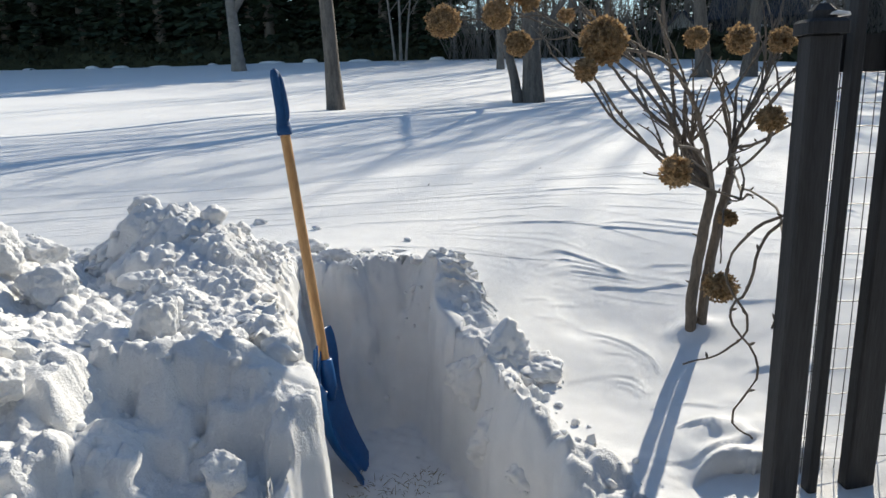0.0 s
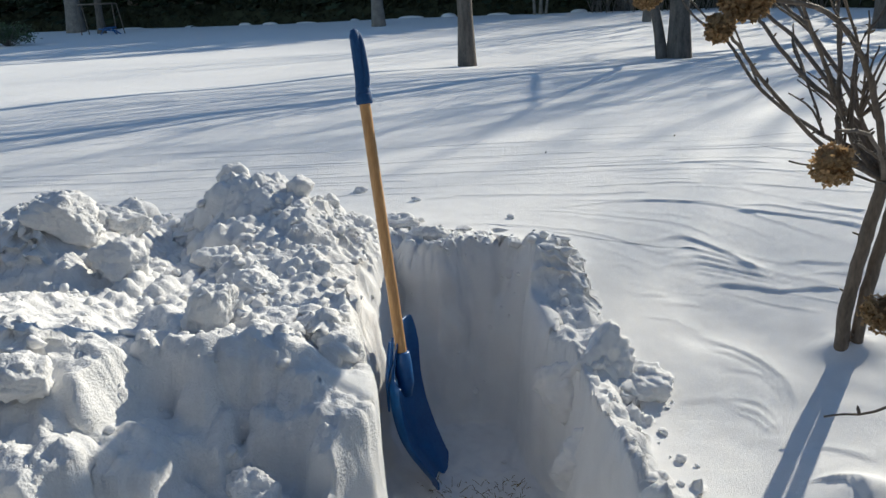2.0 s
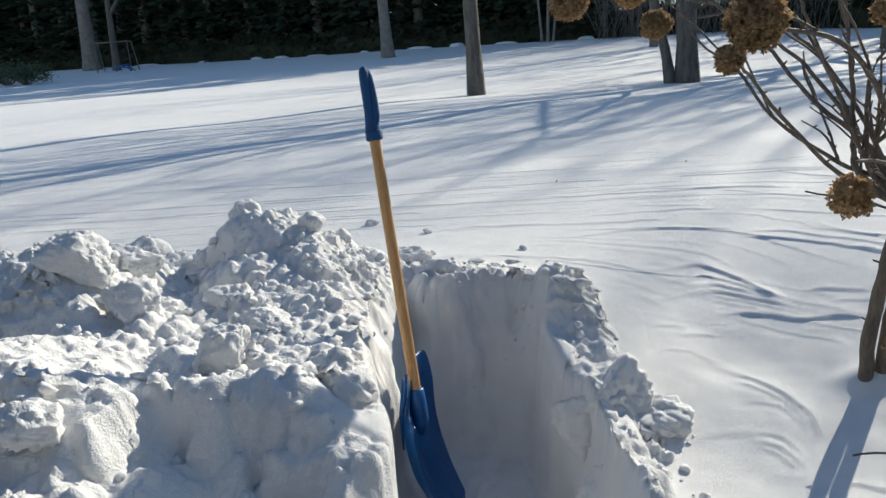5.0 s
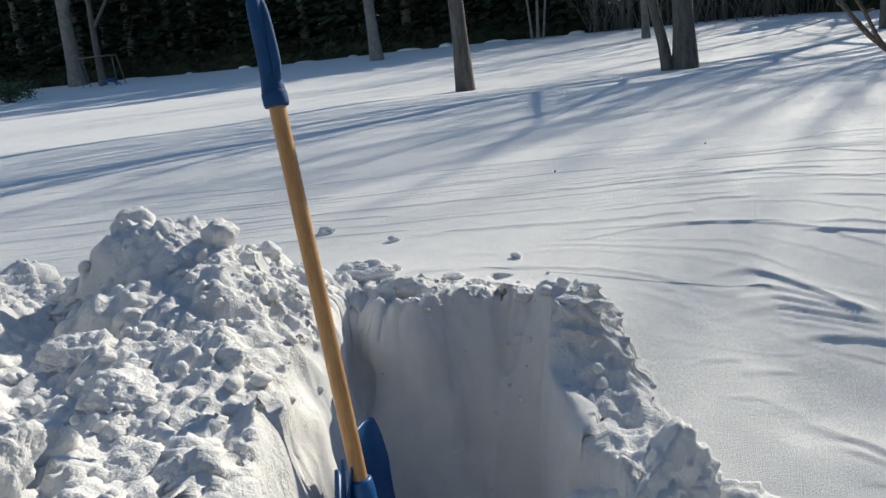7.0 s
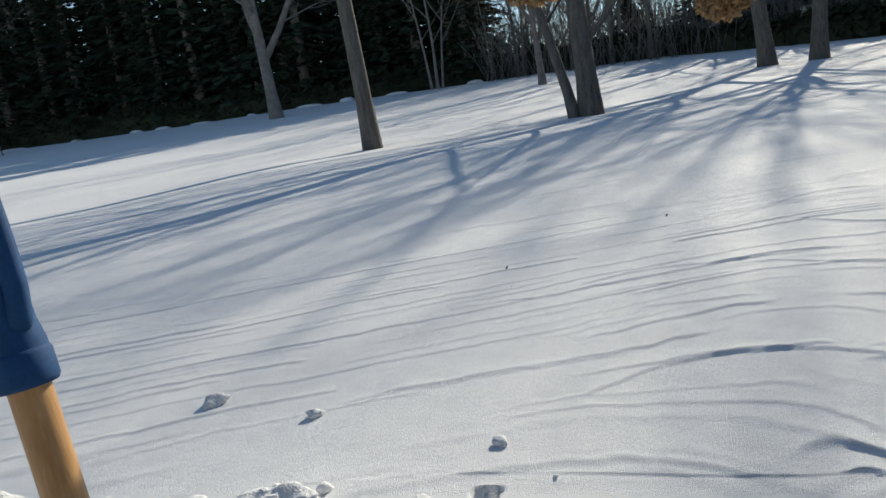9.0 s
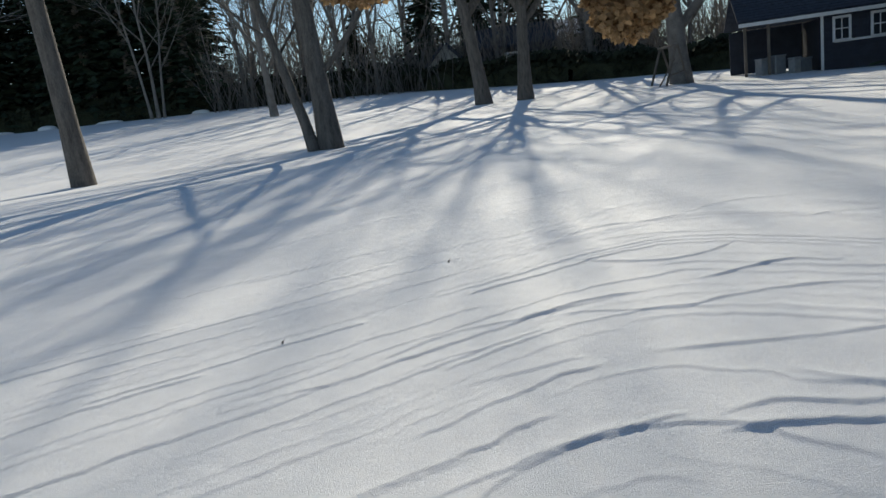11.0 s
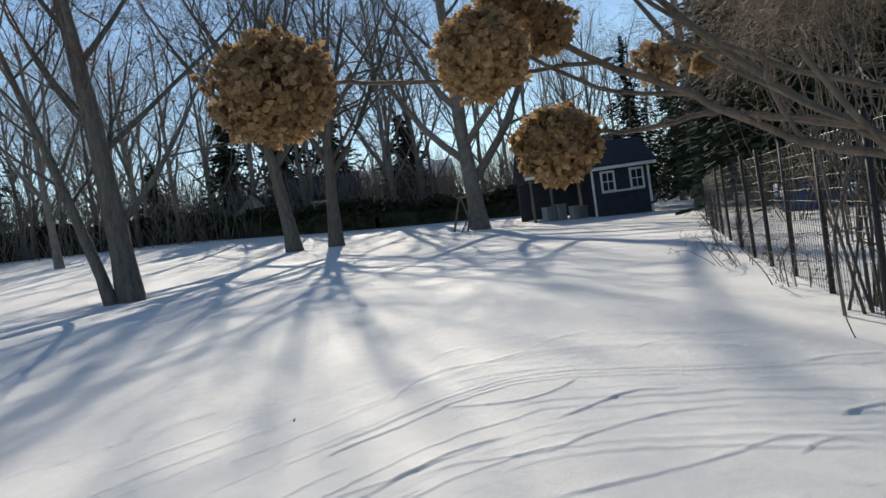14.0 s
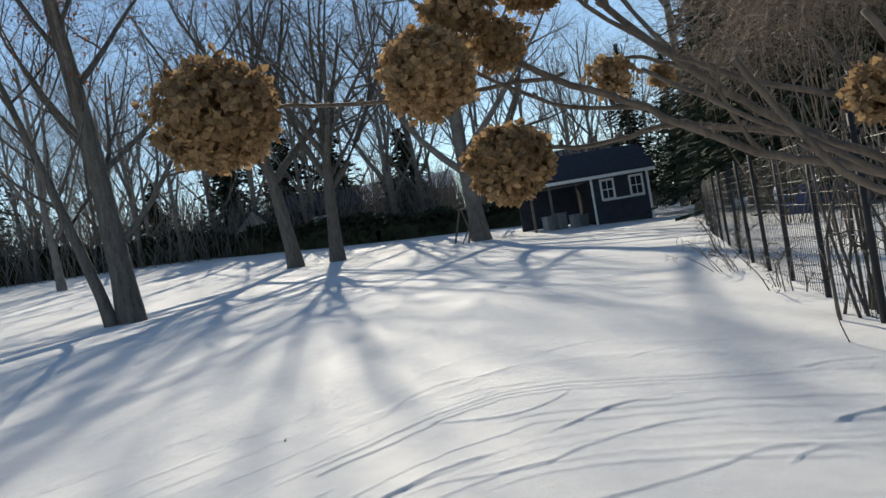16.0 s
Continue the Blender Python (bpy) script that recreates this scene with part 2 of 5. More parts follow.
def ledges(x, y):
    """Thin wind-cut ledges that face the start: the snow stands a few millimetres higher behind each."""
    rs = np.random.RandomState(31)
    s, out = flow(x, y), np.zeros_like(x)
    level = 2.55
    bold = (3.46, 4.08, 4.29, 4.62, 5.16)
    levels = [(b, 0.0045, 0.12, 0.38) for b in bold]
    while level < 9.5:
        level += rs.uniform(0.012, 0.085) * (1 if level < 5.5 else 2.2)
        levels.append((level, 0.0018 + 0.0042 * rs.rand() ** 2, rs.uniform(0.012, 0.06), 0.55))
    for k, (lv, rise, back, need) in enumerate(levels):
        gate = step(need, need + 0.09, wave(x * 1.3 + 17.3 * k, y * 0.4 + 3.7 * k)) * (0.6 + 0.6 * wave(x * 4 + k, y * 0 + k * 2.1))
        u = s - lv
        out += rise * gate * step(-0.0055, 0.001, u) * np.exp(-np.clip(u, 0, 3) / back)
    return out


CUTS = []


def cut_ledge(rise, back, *points):
    """Note a single ledge: its height, the run-out behind it, and a few points that it bends through."""
    CUTS.append((points, rise, back))


# round the shrub
cut_ledge(0.0083, 0.06, (0.31, 2.91), (0.47, 2.99), (0.59, 2.9), (0.66, 2.79), (0.73, 2.72))
cut_ledge(0.0069, 0.04, (0.35, 2.82), (0.49, 2.9), (0.61, 2.83), (0.72, 2.705))
cut_ledge(0.0069, 0.05, (0.35, 2.73), (0.51, 2.8), (0.62, 2.75), (0.72, 2.69))
cut_ledge(0.0056, 0.03, (0.33, 2.77), (0.5, 2.845), (0.63, 2.78), (0.72, 2.7))
cut_ledge(0.0089, 0.08, (0.51, 2.66), (0.63, 2.66), (0.74, 2.61), (0.83, 2.61), (0.92, 2.585))
cut_ledge(0.0056, 0.05, (0.8, 2.785), (0.88, 2.77), (0.98, 2.735))
cut_ledge(0.0044, 0.04, (0.84, 2.7), (0.93, 2.69), (1.05, 2.65))
cut_ledge(0.0075, 0.05, (0.43, 2.37), (0.54, 2.29), (0.6, 2.21), (0.63, 2.11), (0.635, 2.03))
cut_ledge(0.0056, 0.03, (0.45, 2.3), (0.55, 2.24), (0.6, 2.16), (0.62, 2.08))
cut_ledge(0.0037, 0.03, (0.47, 2.19), (0.57, 2.17), (0.61, 2.07))
cut_ledge(0.0063, 0.04, (0.31, 2.0), (0.4, 2.05), (0.49, 2.06), (0.55, 2.03), (0.575, 1.94))
cut_ledge(0.0051, 0.025, (0.46, 2.045), (0.53, 2.0), (0.56, 1.92))
cut_ledge(0.0037, 0.02, (0.47, 2.02), (0.52, 1.97), (0.545, 1.91))
cut_ledge(0.0037, 0.03, (0.28, 2.525), (0.32, 2.55), (0.36, 2.56))
cut_ledge(0.0051, 0.04, (0.36, 2.51), (0.41, 2.53), (0.47, 2.54))
cut_ledge(0.0063, 0.05, (0.98, 2.42), (1.06, 2.34), (1.14, 2.28))
cut_ledge(0.022, 0.05, (0.58, 1.72), (0.63, 1.69), (0.645, 1.6))
cut_ledge(0.018, 0.05, (0.54, 1.54), (0.64, 1.57), (0.75, 1.62))
cut_ledge(0.05, 0.1, (0.52, 1.47), (0.63, 1.52), (0.72, 1.5), (0.85, 1.52))
cut_ledge(0.0051, 0.025, (0.46, 1.6), (0.52, 1.57), (0.55, 1.53))
cut_ledge(0.0044, 0.02, (0.45, 1.56), (0.49, 1.53), (0.52, 1.49))
cut_ledge(0.0044, 0.02, (0.44, 1.52), (0.47, 1.49), (0.5, 1.45))
cut_ledge(0.0075, 0.08, (0.85, 1.95), (0.95, 1.92), (1.05, 1.83))
cut_ledge(0.0051, 0.04, (0.62, 1.86), (0.68, 1.83), (0.72, 1.78))
cut_ledge(0.0025, 0.03, (0.06, 2.93), (0.18, 2.9), (0.3, 2.8))
cut_ledge(0.0025, 0.03, (0.2, 2.72), (0.28, 2.7), (0.36, 2.63))
cut_ledge(0.0025, 0.03, (0.3, 2.4), (0.38, 2.42), (0.45, 2.39))
# on the open slope
cut_ledge(0.0049, 0.06, (0.06, 3.94), (0.36, 4.06), (0.61, 4.05), (0.82, 4.06), (1.02, 4.06))
cut_ledge(0.0037, 0.05, (0.1, 3.83), (0.29, 3.89), (0.43, 3.89))
cut_ledge(0.0045, 0.07, (0.77, 4.58), (1.4, 5.03), (1.78, 4.95), (2.26, 5.06), (2.57, 4.94), (2.87, 4.75))
cut_ledge(0.0053, 0.05, (1.05, 4.63), (1.23, 4.39), (1.41, 4.3), (1.64, 4.35), (1.77, 4.45))
cut_ledge(0.0062, 0.06, (1.24, 4.05), (1.51, 4.05), (1.67, 4.02), (1.74, 3.93), (1.84, 3.95))
cut_ledge(0.0053, 0.05, (0.56, 3.99), (0.78, 4.0), (1.05, 3.85), (1.25, 3.85), (1.53, 3.77), (1.69, 3.65), (1.77, 3.67))
cut_ledge(0.0037, 0.04, (0.26, 3.69), (0.35, 3.71), (0.63, 3.7))
cut_ledge(0.006, 0.05, (0.94, 3.34), (1.03, 3.28), (1.14, 3.18), (1.22, 3.2))
cut_ledge(0.006, 0.06, (0.68, 3.31), (0.76, 3.31), (0.87, 3.29), (0.96, 3.22), (1.08, 3.14), (1.2, 2.99))
cut_ledge(0.0078, 0.08, (0.66, 3.27), (0.74, 3.25), (0.89, 3.19), (0.99, 3.12), (1.08, 3.04), (1.14, 2.95))
cut_ledge(0.0045, 0.05, (0.75, 3.66), (1.13, 3.5), (1.33, 3.43), (1.48, 3.39), (1.66, 3.19))
cut_ledge(0.011, 0.05, (1.74, 3.36), (1.84, 3.32), (1.95, 3.27))
cut_ledge(0.0045, 0.05, (1.39, 3.31), (1.54, 3.28), (1.6, 3.17))
cut_ledge(0.0037, 0.04, (1.33, 4.8), (1.54, 4.75), (1.73, 4.61))
cut_ledge(0.0053, 0.05, (2.27, 3.74), (2.42, 3.66), (2.54, 3.5))
cut_ledge(0.0045, 0.05, (2.2, 4.54), (2.57, 4.39), (2.6, 4.07))
cut_ledge(0.003, 0.04, (-0.36, 3.86), (-0.2, 3.9), (0.02, 3.89))
cut_ledge(0.0053, 0.05, (-0.02, 3.16), (0.24, 3.32), (0.53, 3.36), (0.7, 3.34))


def single_ledges(x, y):
    """Ledges of their own shape, each raised on the side towards the sun."""
    out = np.zeros_like(x)
    ks = 0
    for pts, rise, back in CUTS:
        ks += 1
        line = smooth_line([(a, b, 0) for a, b in pts], 6)
        a, b = line[0], line[-1]
        ax = (b - a).normalized()
        nx, ny = -ax.y, ax.x
        lu = [(p - a).dot(ax) for p in line]
        lv = [(p.x - a.x) * nx + (p.y - a.y) * ny for p in line]
        u, v = (x - a.x) * ax.x + (y - a.y) * ax.y, (x - a.x) * nx + (y - a.y) * ny
        L = lu[-1]
        d = v - np.interp(u, lu, lv) + 0.010 * (wave(x * 14 + ks, y * 14) - 0.5) + 0.006 * (wave(x * 40, y * 40 + ks) - 0.5)
        gate = step(-0.01, 0.22 * L, u) * step(L + 0.01, L * 0.82, u) * (0.55 + 0.7 * wave(u * 9 + ks * 3.1, u * 0))
        out += rise * gate * step(-0.008, 0.002, d) * np.exp(-np.clip(d, 0, 3) / back)
    return out


def axis(parts_list):
    """Grid lines from (start, end, first step, last step) stretches."""
    out = []
    for a, b, s0, s1 in parts_list:
        p, k = a, []
        while p < b:
            k.append(p)
            p += s0 + (s1 - s0) * (p - a) / (b - a)
        out += k
    return np.array(out + [parts_list[-1][1]])


def snow_ground():
    gx = axis([(-260, -40, 14, 4), (-40, -6, 4, 0.25), (-6, -2.6, 0.2, 0.03), (-2.6, -1.7, 0.014, 0.009), (-1.7, -0.72, 0.0068, 0.0068), (-0.72, -0.26, 0.0055, 0.0055), (-0.26, -0.12, 0.0085, 0.0085), (-0.12, 0.25, 0.0065, 0.0065), (0.25, 0.95, 0.008, 0.008), (0.95, 2.1, 0.0105, 0.0135), (2.1, 5, 0.018, 0.05), (5, 16, 0.06, 0.6), (16, 50, 0.8, 4), (50, 260, 5, 16)])
    gy = axis([(-120, -5, 9, 1), (-5, 0.5, 0.5, 0.03), (0.5, 1.0, 0.016, 0.009), (1.0, 2.38, 0.0068, 0.0068), (2.38, 2.60, 0.0035, 0.0035), (2.60, 2.9, 0.0088, 0.0088), (2.9, 4.7, 0.0062, 0.0070), (4.7, 5.3, 0.009, 0.0135), (5.3, 9, 0.014, 0.05), (9, 20, 0.06, 0.4), (20, 60, 0.5, 2.0), (60, 330, 4, 16)])
    X, Y = np.meshgrid(gx, gy, indexing="ij")
    Z = field(X, Y)
    # broad swells and wind ripple on the open field
    Z += 0.10 * (wave(X * 0.09 + 7, Y * 0.13) - 0.5) * step(5, 16, np.hypot(X, Y)) + 0.05 * (wave(X * 0.35, Y * 0.5 + 9) - 0.5) * step(2.5, 6, Y)
    j0, j1 = np.searchsorted(gy, 2.2), np.searchsorted(gy, 10)
    i0, i1 = np.searchsorted(gx, -6), np.searchsorted(gx, 9)
    xs, ys = X[i0:i1, j0:j1], Y[i0:i1, j0:j1]
    Z[i0:i1, j0:j1] += ledges(xs, ys) * step(2.4, 2.8, ys + 0.3 * step(0.2, 0.6, xs)) * step(9.9, 7, ys) * step(-6, -4, xs) * step(9, 6, xs)
    i0, i1, j0, j1 = np.searchsorted(gx, -0.3), np.searchsorted(gx, 4.5), np.searchsorted(gy, 1.2), np.searchsorted(gy, 7.5)
    xs, ys = X[i0:i1, j0:j1], Y[i0:i1, j0:j1]
    Z[i0:i1, j0:j1] += single_ledges(xs, ys) + step(0.25, 0.45, xs) * step(3.0, 2.4, ys) * step(2.2, 1.6, xs) * (0.022 * (wave(xs * 4.1, ys * 4.1 + 6) - 0.5) + 0.006 * (wave(xs * 12, ys * 12) - 0.5))
    Z += 0.035 * np.exp(-(((X - 0.82) / 0.07) ** 2 + ((Y - 2.27) / 0.06) ** 2)) + 0.03 * np.exp(-(((X - 0.66) / 0.06) ** 2 + ((Y - 1.66) / 0.05) ** 2))
    # thrown-up heap beside the dug path
    heap = step(-0.30, -0.62, X + 0.10 * step(1.9, 2.6, Y)) * step(2.95, 2.55, Y + 0.12 * (wave(X * 3, Y * 0 + 2) - 0.5)) * step(-4.5, -2.0, X) * step(-0.4, 0.4, Y)
    crest = 0.155 * np.exp(-(((X + 1.0) / 0.26) ** 2 + ((Y - 2.50) / 0.20) ** 2)) + 0.15 * np.exp(-(((X + 1.45) / 0.35) ** 2 + ((Y - 2.05) / 0.28) ** 2)) \
        + 0.13 * np.exp(-(((X + 1.05) / 0.28) ** 2 + ((Y - 1.50) / 0.3) ** 2)) + 0.06 * np.exp(-(((X + 0.75) / 0.2) ** 2 + ((Y - 2.2) / 0.35) ** 2)) \
        + 0.08 * np.exp(-(((X + 2.1) / 0.5) ** 2 + ((Y - 1.6) / 0.8) ** 2)) - 0.13 * np.exp(-(((X + 1.19) / 0.10) ** 2 + ((Y - 2.33) / 0.13) ** 2))
    Z += heap * (0.03 + crest)
    # a scooped-out hollow near the start, under a short overhanging crest
    lip = Y - 0.22 * (X + 0.5) + 0.07 * (wave(X * 9 + 5, Y * 3) - 0.5) + 0.03 * (wave(X * 24, Y * 9 + 4) - 0.5)
    hollow = step(-0.92, -0.62, X + 0.10 * (wave(X * 4, Y * 9) - 0.5)) * step(-0.29, -0.43, X) * step(1.0, 1.15, Y)
    Z += hollow * (0.035 * np.exp(-((lip - 1.60) / 0.07) ** 2) - 0.19 * step(1.585, 1.50, lip))
    Z += (0.04 + 0.03 * (wave(X * 7, Y * 7) - 0.5)) * np.exp(-(((X + 0.27) / 0.36) ** 4 + ((Y - 2.58) / 0.15) ** 2))
    # the dug path, with steep cut sides
    wob = 0.13 * (wave(X * 5, Y * 5 + 40) - 0.5) + 0.03 * (wave(X * 13, Y * 13) - 0.5)
    left = np.interp(Y, [0.0, 1.0, 1.5, 1.9, 2.2, 2.5], [-0.36, -0.33, -0.30, -0.43, -0.51, -0.56])
    right = np.interp(Y, [0.0, 1.0, 1.3, 1.6, 1.8, 2.0, 2.2, 2.6], [0.40, 0.34, 0.24, 0.13, 0.09, 0.04, -0.03, -0.07])
    soft = np.interp(Y, [0.0, 1.6, 1.9, 2.1, 2.4], [0.16, 0.14, 0.09, 0.07, 0.06])
    inside = step(-0.035, 0.04, X - left + 0.55 * wob) * step(0.0, 1.0, (right + soft * 0.8 - X + wob) / soft) * step(-0.06, 0.15, 2.55 - 0.10 * (X + 0.3) + 1.3 * wob - Y)
    floor = 0.012 * (wave(X * 9, Y * 9) + wave(X * 31, Y * 31)) - 0.012 + 0.10 * step(0.16, 0.0, X - left) * step(1.9, 2.4, Y)
    # broken lumps on the heap and along the rims
    rs = np.random.RandomState(11)
    top = Z.copy()

    def lump(cx, cy, r, tall):
        i0, i1 = np.searchsorted(gx, [cx - r, cx + r])
        j0, j1 = np.searchsorted(gy, [cy - r, cy + r])
        if i1 - i0 < 2 or j1 - j0 < 2:
            return
        dx, dy = (X[i0:i1, j0:j1] - cx) / r, (Y[i0:i1, j0:j1] - cy) / r
        cap = np.sqrt(np.clip(1 - dx * dx - dy * dy, 0, 1))
        for k in range(3):
            w, c, s = rs.rand() * 6.28, 0.35 + 0.5 * rs.rand(), 0.5 + 0.9 * rs.rand()
            cap = np.minimum(cap, np.clip(c - s * (dx * math.cos(w) + dy * math.sin(w)) , 0, 1.2))
        base = np.median(top[i0:i1, j0:j1])
        top[i0:i1, j0:j1] = np.maximum(top[i0:i1, j0:j1], base + (tall * cap - 0.25) * r)

    for k in range(1150):
        x, y = -0.36 - 2.3 * rs.rand() ** 1.2, 0.3 + 2.55 * rs.rand()
        if x > np.interp(y, [0, 1.5, 2.5], [-0.42, -0.36, -0.62]):
            continue
        big = rs.rand() ** 3.6
        if y > 2.72 and rs.rand() < 0.5:
            continue
        lump(x, y, 0.016 + 0.10 * big, 0.45 + 0.4 * rs.rand())
    for k in range(190):
        lump(-0.60 + 0.68 * rs.rand(), 2.50 + 0.10 * abs(rs.randn()), 0.02 + 0.05 * rs.rand() ** 2, 0.6)
    for k in range(170):
        y = 1.2 + 1.35 * rs.rand()
        lump(np.interp(y, [1.2, 1.75, 2.5], [0.36, 0.16, 0.02]) + 0.05 * rs.randn(), y, 0.018 + 0.06 * rs.rand() ** 2, 0.8)
    lumpy = top - Z
    i0, i1, j0, j1 = np.searchsorted(gx, -2.6), np.searchsorted(gx, 0.5), np.searchsorted(gy, 0.5), np.searchsorted(gy, 3.1)
    for k in range(4):                          # wind and melt round the lumps off
        w = top[i0 - 1:i1 + 1, j0 - 1:j1 + 1]
        top[i0:i1, j0:j1] = (2 * w[1:-1, 1:-1] + w[:-2, 1:-1] + w[2:, 1:-1] + w[1:-1, :-2] + w[1:-1, 2:]) / 6
    for k in range(500):                        # small crumbs over everything that was thrown
        x, y = -0.38 - 1.5 * rs.rand(), 1.0 + 1.75 * rs.rand()
        lump(x, y, 0.012 + 0.016 * rs.rand(), 0.9)
    even = top[i0:i1, j0:j1].copy()
    for k in range(45):
        even[1:-1, 1:-1] = (even[1:-1, 1:-1] + even[:-2, 1:-1] + even[2:, 1:-1] + even[1:-1, :-2] + even[1:-1, 2:]) / 5
    cut = step(0.03, 0.35, inside[i0:i1, j0:j1])
    top[i0:i1, j0:j1] = top[i0:i1, j0:j1] * (1 - cut) + even * cut
    Z = np.where(inside > 0, top * (1 - inside) + floor * inside, top)
    bank = step(0.04, 0.25, inside) * step(0.99, 0.7, inside) * step(-0.14, -0.06, X) * step(1.0, 1.2, Y)
    Z += bank * (0.05 * (wave(X * 6 + 3, Y * 6) - 0.5) + 0.012 * (wave(X * 22, Y * 22) - 0.5))
    rough = np.clip(heap * step(0.5, 1.0, Y) + (lumpy > 0.002), 0, 1) * step(0.2, 0.0, inside)
    crumb = np.abs(wave(X * 21 + 5, Y * 21) - 0.5) + 0.6 * np.abs(wave(X * 43, Y * 43 + 8) - 0.5)
    Z += rough * (0.030 * (0.35 - crumb) + 0.008 * (wave(X * 75, Y * 75) - 0.5) + 0.04 * (wave(X * 8, Y * 8 + 3) - 0.5) + 0.13 * (wave(X * 3.6 + 2, Y * 3.6) - 0.5)) + 0.006 * (wave(X * 50, Y * 50) - 0.5) * inside
    h0, h1, k0, k1 = np.searchsorted(gx, -2.6), np.searchsorted(gx, 0.45), np.searchsorted(gy, 0.8), np.searchsorted(gy, 3.0)
    hx, hy = X[h0:h1, k0:k1], Y[h0:h1, k0:k1]
    sparse, dense = step(0.40, 0.62, wave(hx * 4.3 + 9, hy * 4.3)), step(0.25, 0.6, wave(hx * 6 + 1, hy * 6 + 33))
    Z[h0:h1, k0:k1] += rough[h0:h1, k0:k1] * (0.45 * sparse * grains(hx, hy, 0.085, 3) + 0.45 * dense * grains(hx, hy, 0.040, 40) + 0.5 * grains(hx, hy, 0.020, 90)) * (1 - 0.6 * step(-0.3, -0.1, hx)) * (1 - 0.7 * (hollow * step(1.58, 1.5, lip))[h0:h1, k0:k1])
    shelf = (step(0.005, 0.06, inside) * step(0.72, 0.30, inside))[h0:h1, k0:k1] * np.clip(step(2.15, 2.35, hy) + step(-0.1, 0.0, hx) * step(1.2, 1.5, hy), 0, 1)
    Z[h0:h1, k0:k1] += shelf * (0.06 * (wave(hx * 7 + 2, hy * 7) - 0.5) + 0.55 * grains(hx, hy, 0.065, 17) + 0.6 * grains(hx, hy, 0.032, 61) + 0.5 * grains(hx, hy, 0.018, 120))
    side = step(0.02, 0.2, inside) * step(0.99, 0.75, inside) * step(-0.22, -0.34, X) * step(0.6, 1.0, Y)
    Z += side * (0.10 * (wave(X * 9 + 1, Y * 9) - 0.5) + 0.06 * (0.35 - crumb))
    gxs, gys = np.gradient(Z, gx, axis=0), np.gradient(Z, gy, axis=1)
    steep = (1 - 0.8 * hollow * step(1.7, 1.6, Y)) * step(0.9, 2.5, np.hypot(gxs, gys)) * step(-2.4, -2.0, X) * (Y < 3) * (1 - 0.5 * step(-0.55, -0.42, X) * step(0.0, -0.08, X))
    nx, ny = X.shape
    ux, uy = gxs / (np.hypot(gxs, gys) + 1e-6), gys / (np.hypot(gxs, gys) + 1e-6)
    push = steep * (0.05 * (wave((X + Y) * 4, Z * 5 + 60) - 0.5) + 0.012 * (wave((X - Y) * 14 + 9, Z * 15 + 20) - 0.5) + 0.006 * (wave((X + Y) * 34, Z * 34 + 5) - 0.5))
    push = push * (1 + 0.5 * step(-0.30, -0.42, X) * step(2.35, 2.1, Y))
    push += steep * step(-0.2, -0.28, X) * step(-0.60, -0.50, X) * (1 - 0.8 * hollow * step(1.7, 1.6, Y)) * (0.035 * (wave((X + Y) * 11 + 3, Z * 12) - 0.5) + 0.016 * (wave((X + Y) * 29, Z * 31 + 7) - 0.5))
    X, Y = X - push * ux, Y - push * uy
    co = np.stack([X, Y, Z], -1).reshape(-1, 3).astype(np.float32)
    idx = np.arange(nx * ny).reshape(nx, ny)
    q = np.stack([idx[:-1, :-1], idx[1:, :-1], idx[1:, 1:], idx[:-1, 1:]], -1).reshape(-1, 4).astype(np.int32)
    me = bpy.data.meshes.new("snow_ground")
    me.vertices.add(len(co)), me.loops.add(q.size), me.polygons.add(len(q))
    me.vertices.foreach_set("co", co.ravel())
    me.loops.foreach_set("vertex_index", q.ravel())
    me.polygons.foreach_set("loop_start", np.arange(0, q.size, 4, dtype=np.int32))
    me.polygons.foreach_set("use_smooth", np.ones(len(q), dtype=bool))
    me.update(calc_edges=True)
    me.materials.append(SNOW), me.materials.append(CRUMB)
    me.polygons.foreach_set("material_index", (rough[:-1, :-1].ravel() > 0.35).astype(np.int32))
    ob = tagged(new("ground", me), "wind-packed white snow with cut ledges, a dug path and a lumpy heap", "snow", kind="structure")
    return gx, gy, Z


GX, GY, GZ = snow_ground()

# unseen plain wall added behind the start to shut off half the sky
hw = Geo()
hw.box((-1.5, -1.6, 1.5), (18.0, 0.3, 3.6))
part("wall_sky_blocker", hw, BLOCKER_GREY, None, "plain dark unseen wall added to block sky light", smooth=False, kind="structure", category="wall")


def surface(x, y):
    """Height of the finished snow at x, y."""
    i, j = np.clip(np.searchsorted(GX, x), 1, len(GX) - 1), np.clip(np.searchsorted(GY, y), 1, len(GY) - 1)
    u, v = (x - GX[i - 1]) / (GX[i] - GX[i - 1]), (y - GY[j - 1]) / (GY[j] - GY[j - 1])
    return float((GZ[i - 1, j - 1] * (1 - u) + GZ[i, j - 1] * u) * (1 - v) + (GZ[i - 1, j] * (1 - u) + GZ[i, j] * u) * v)


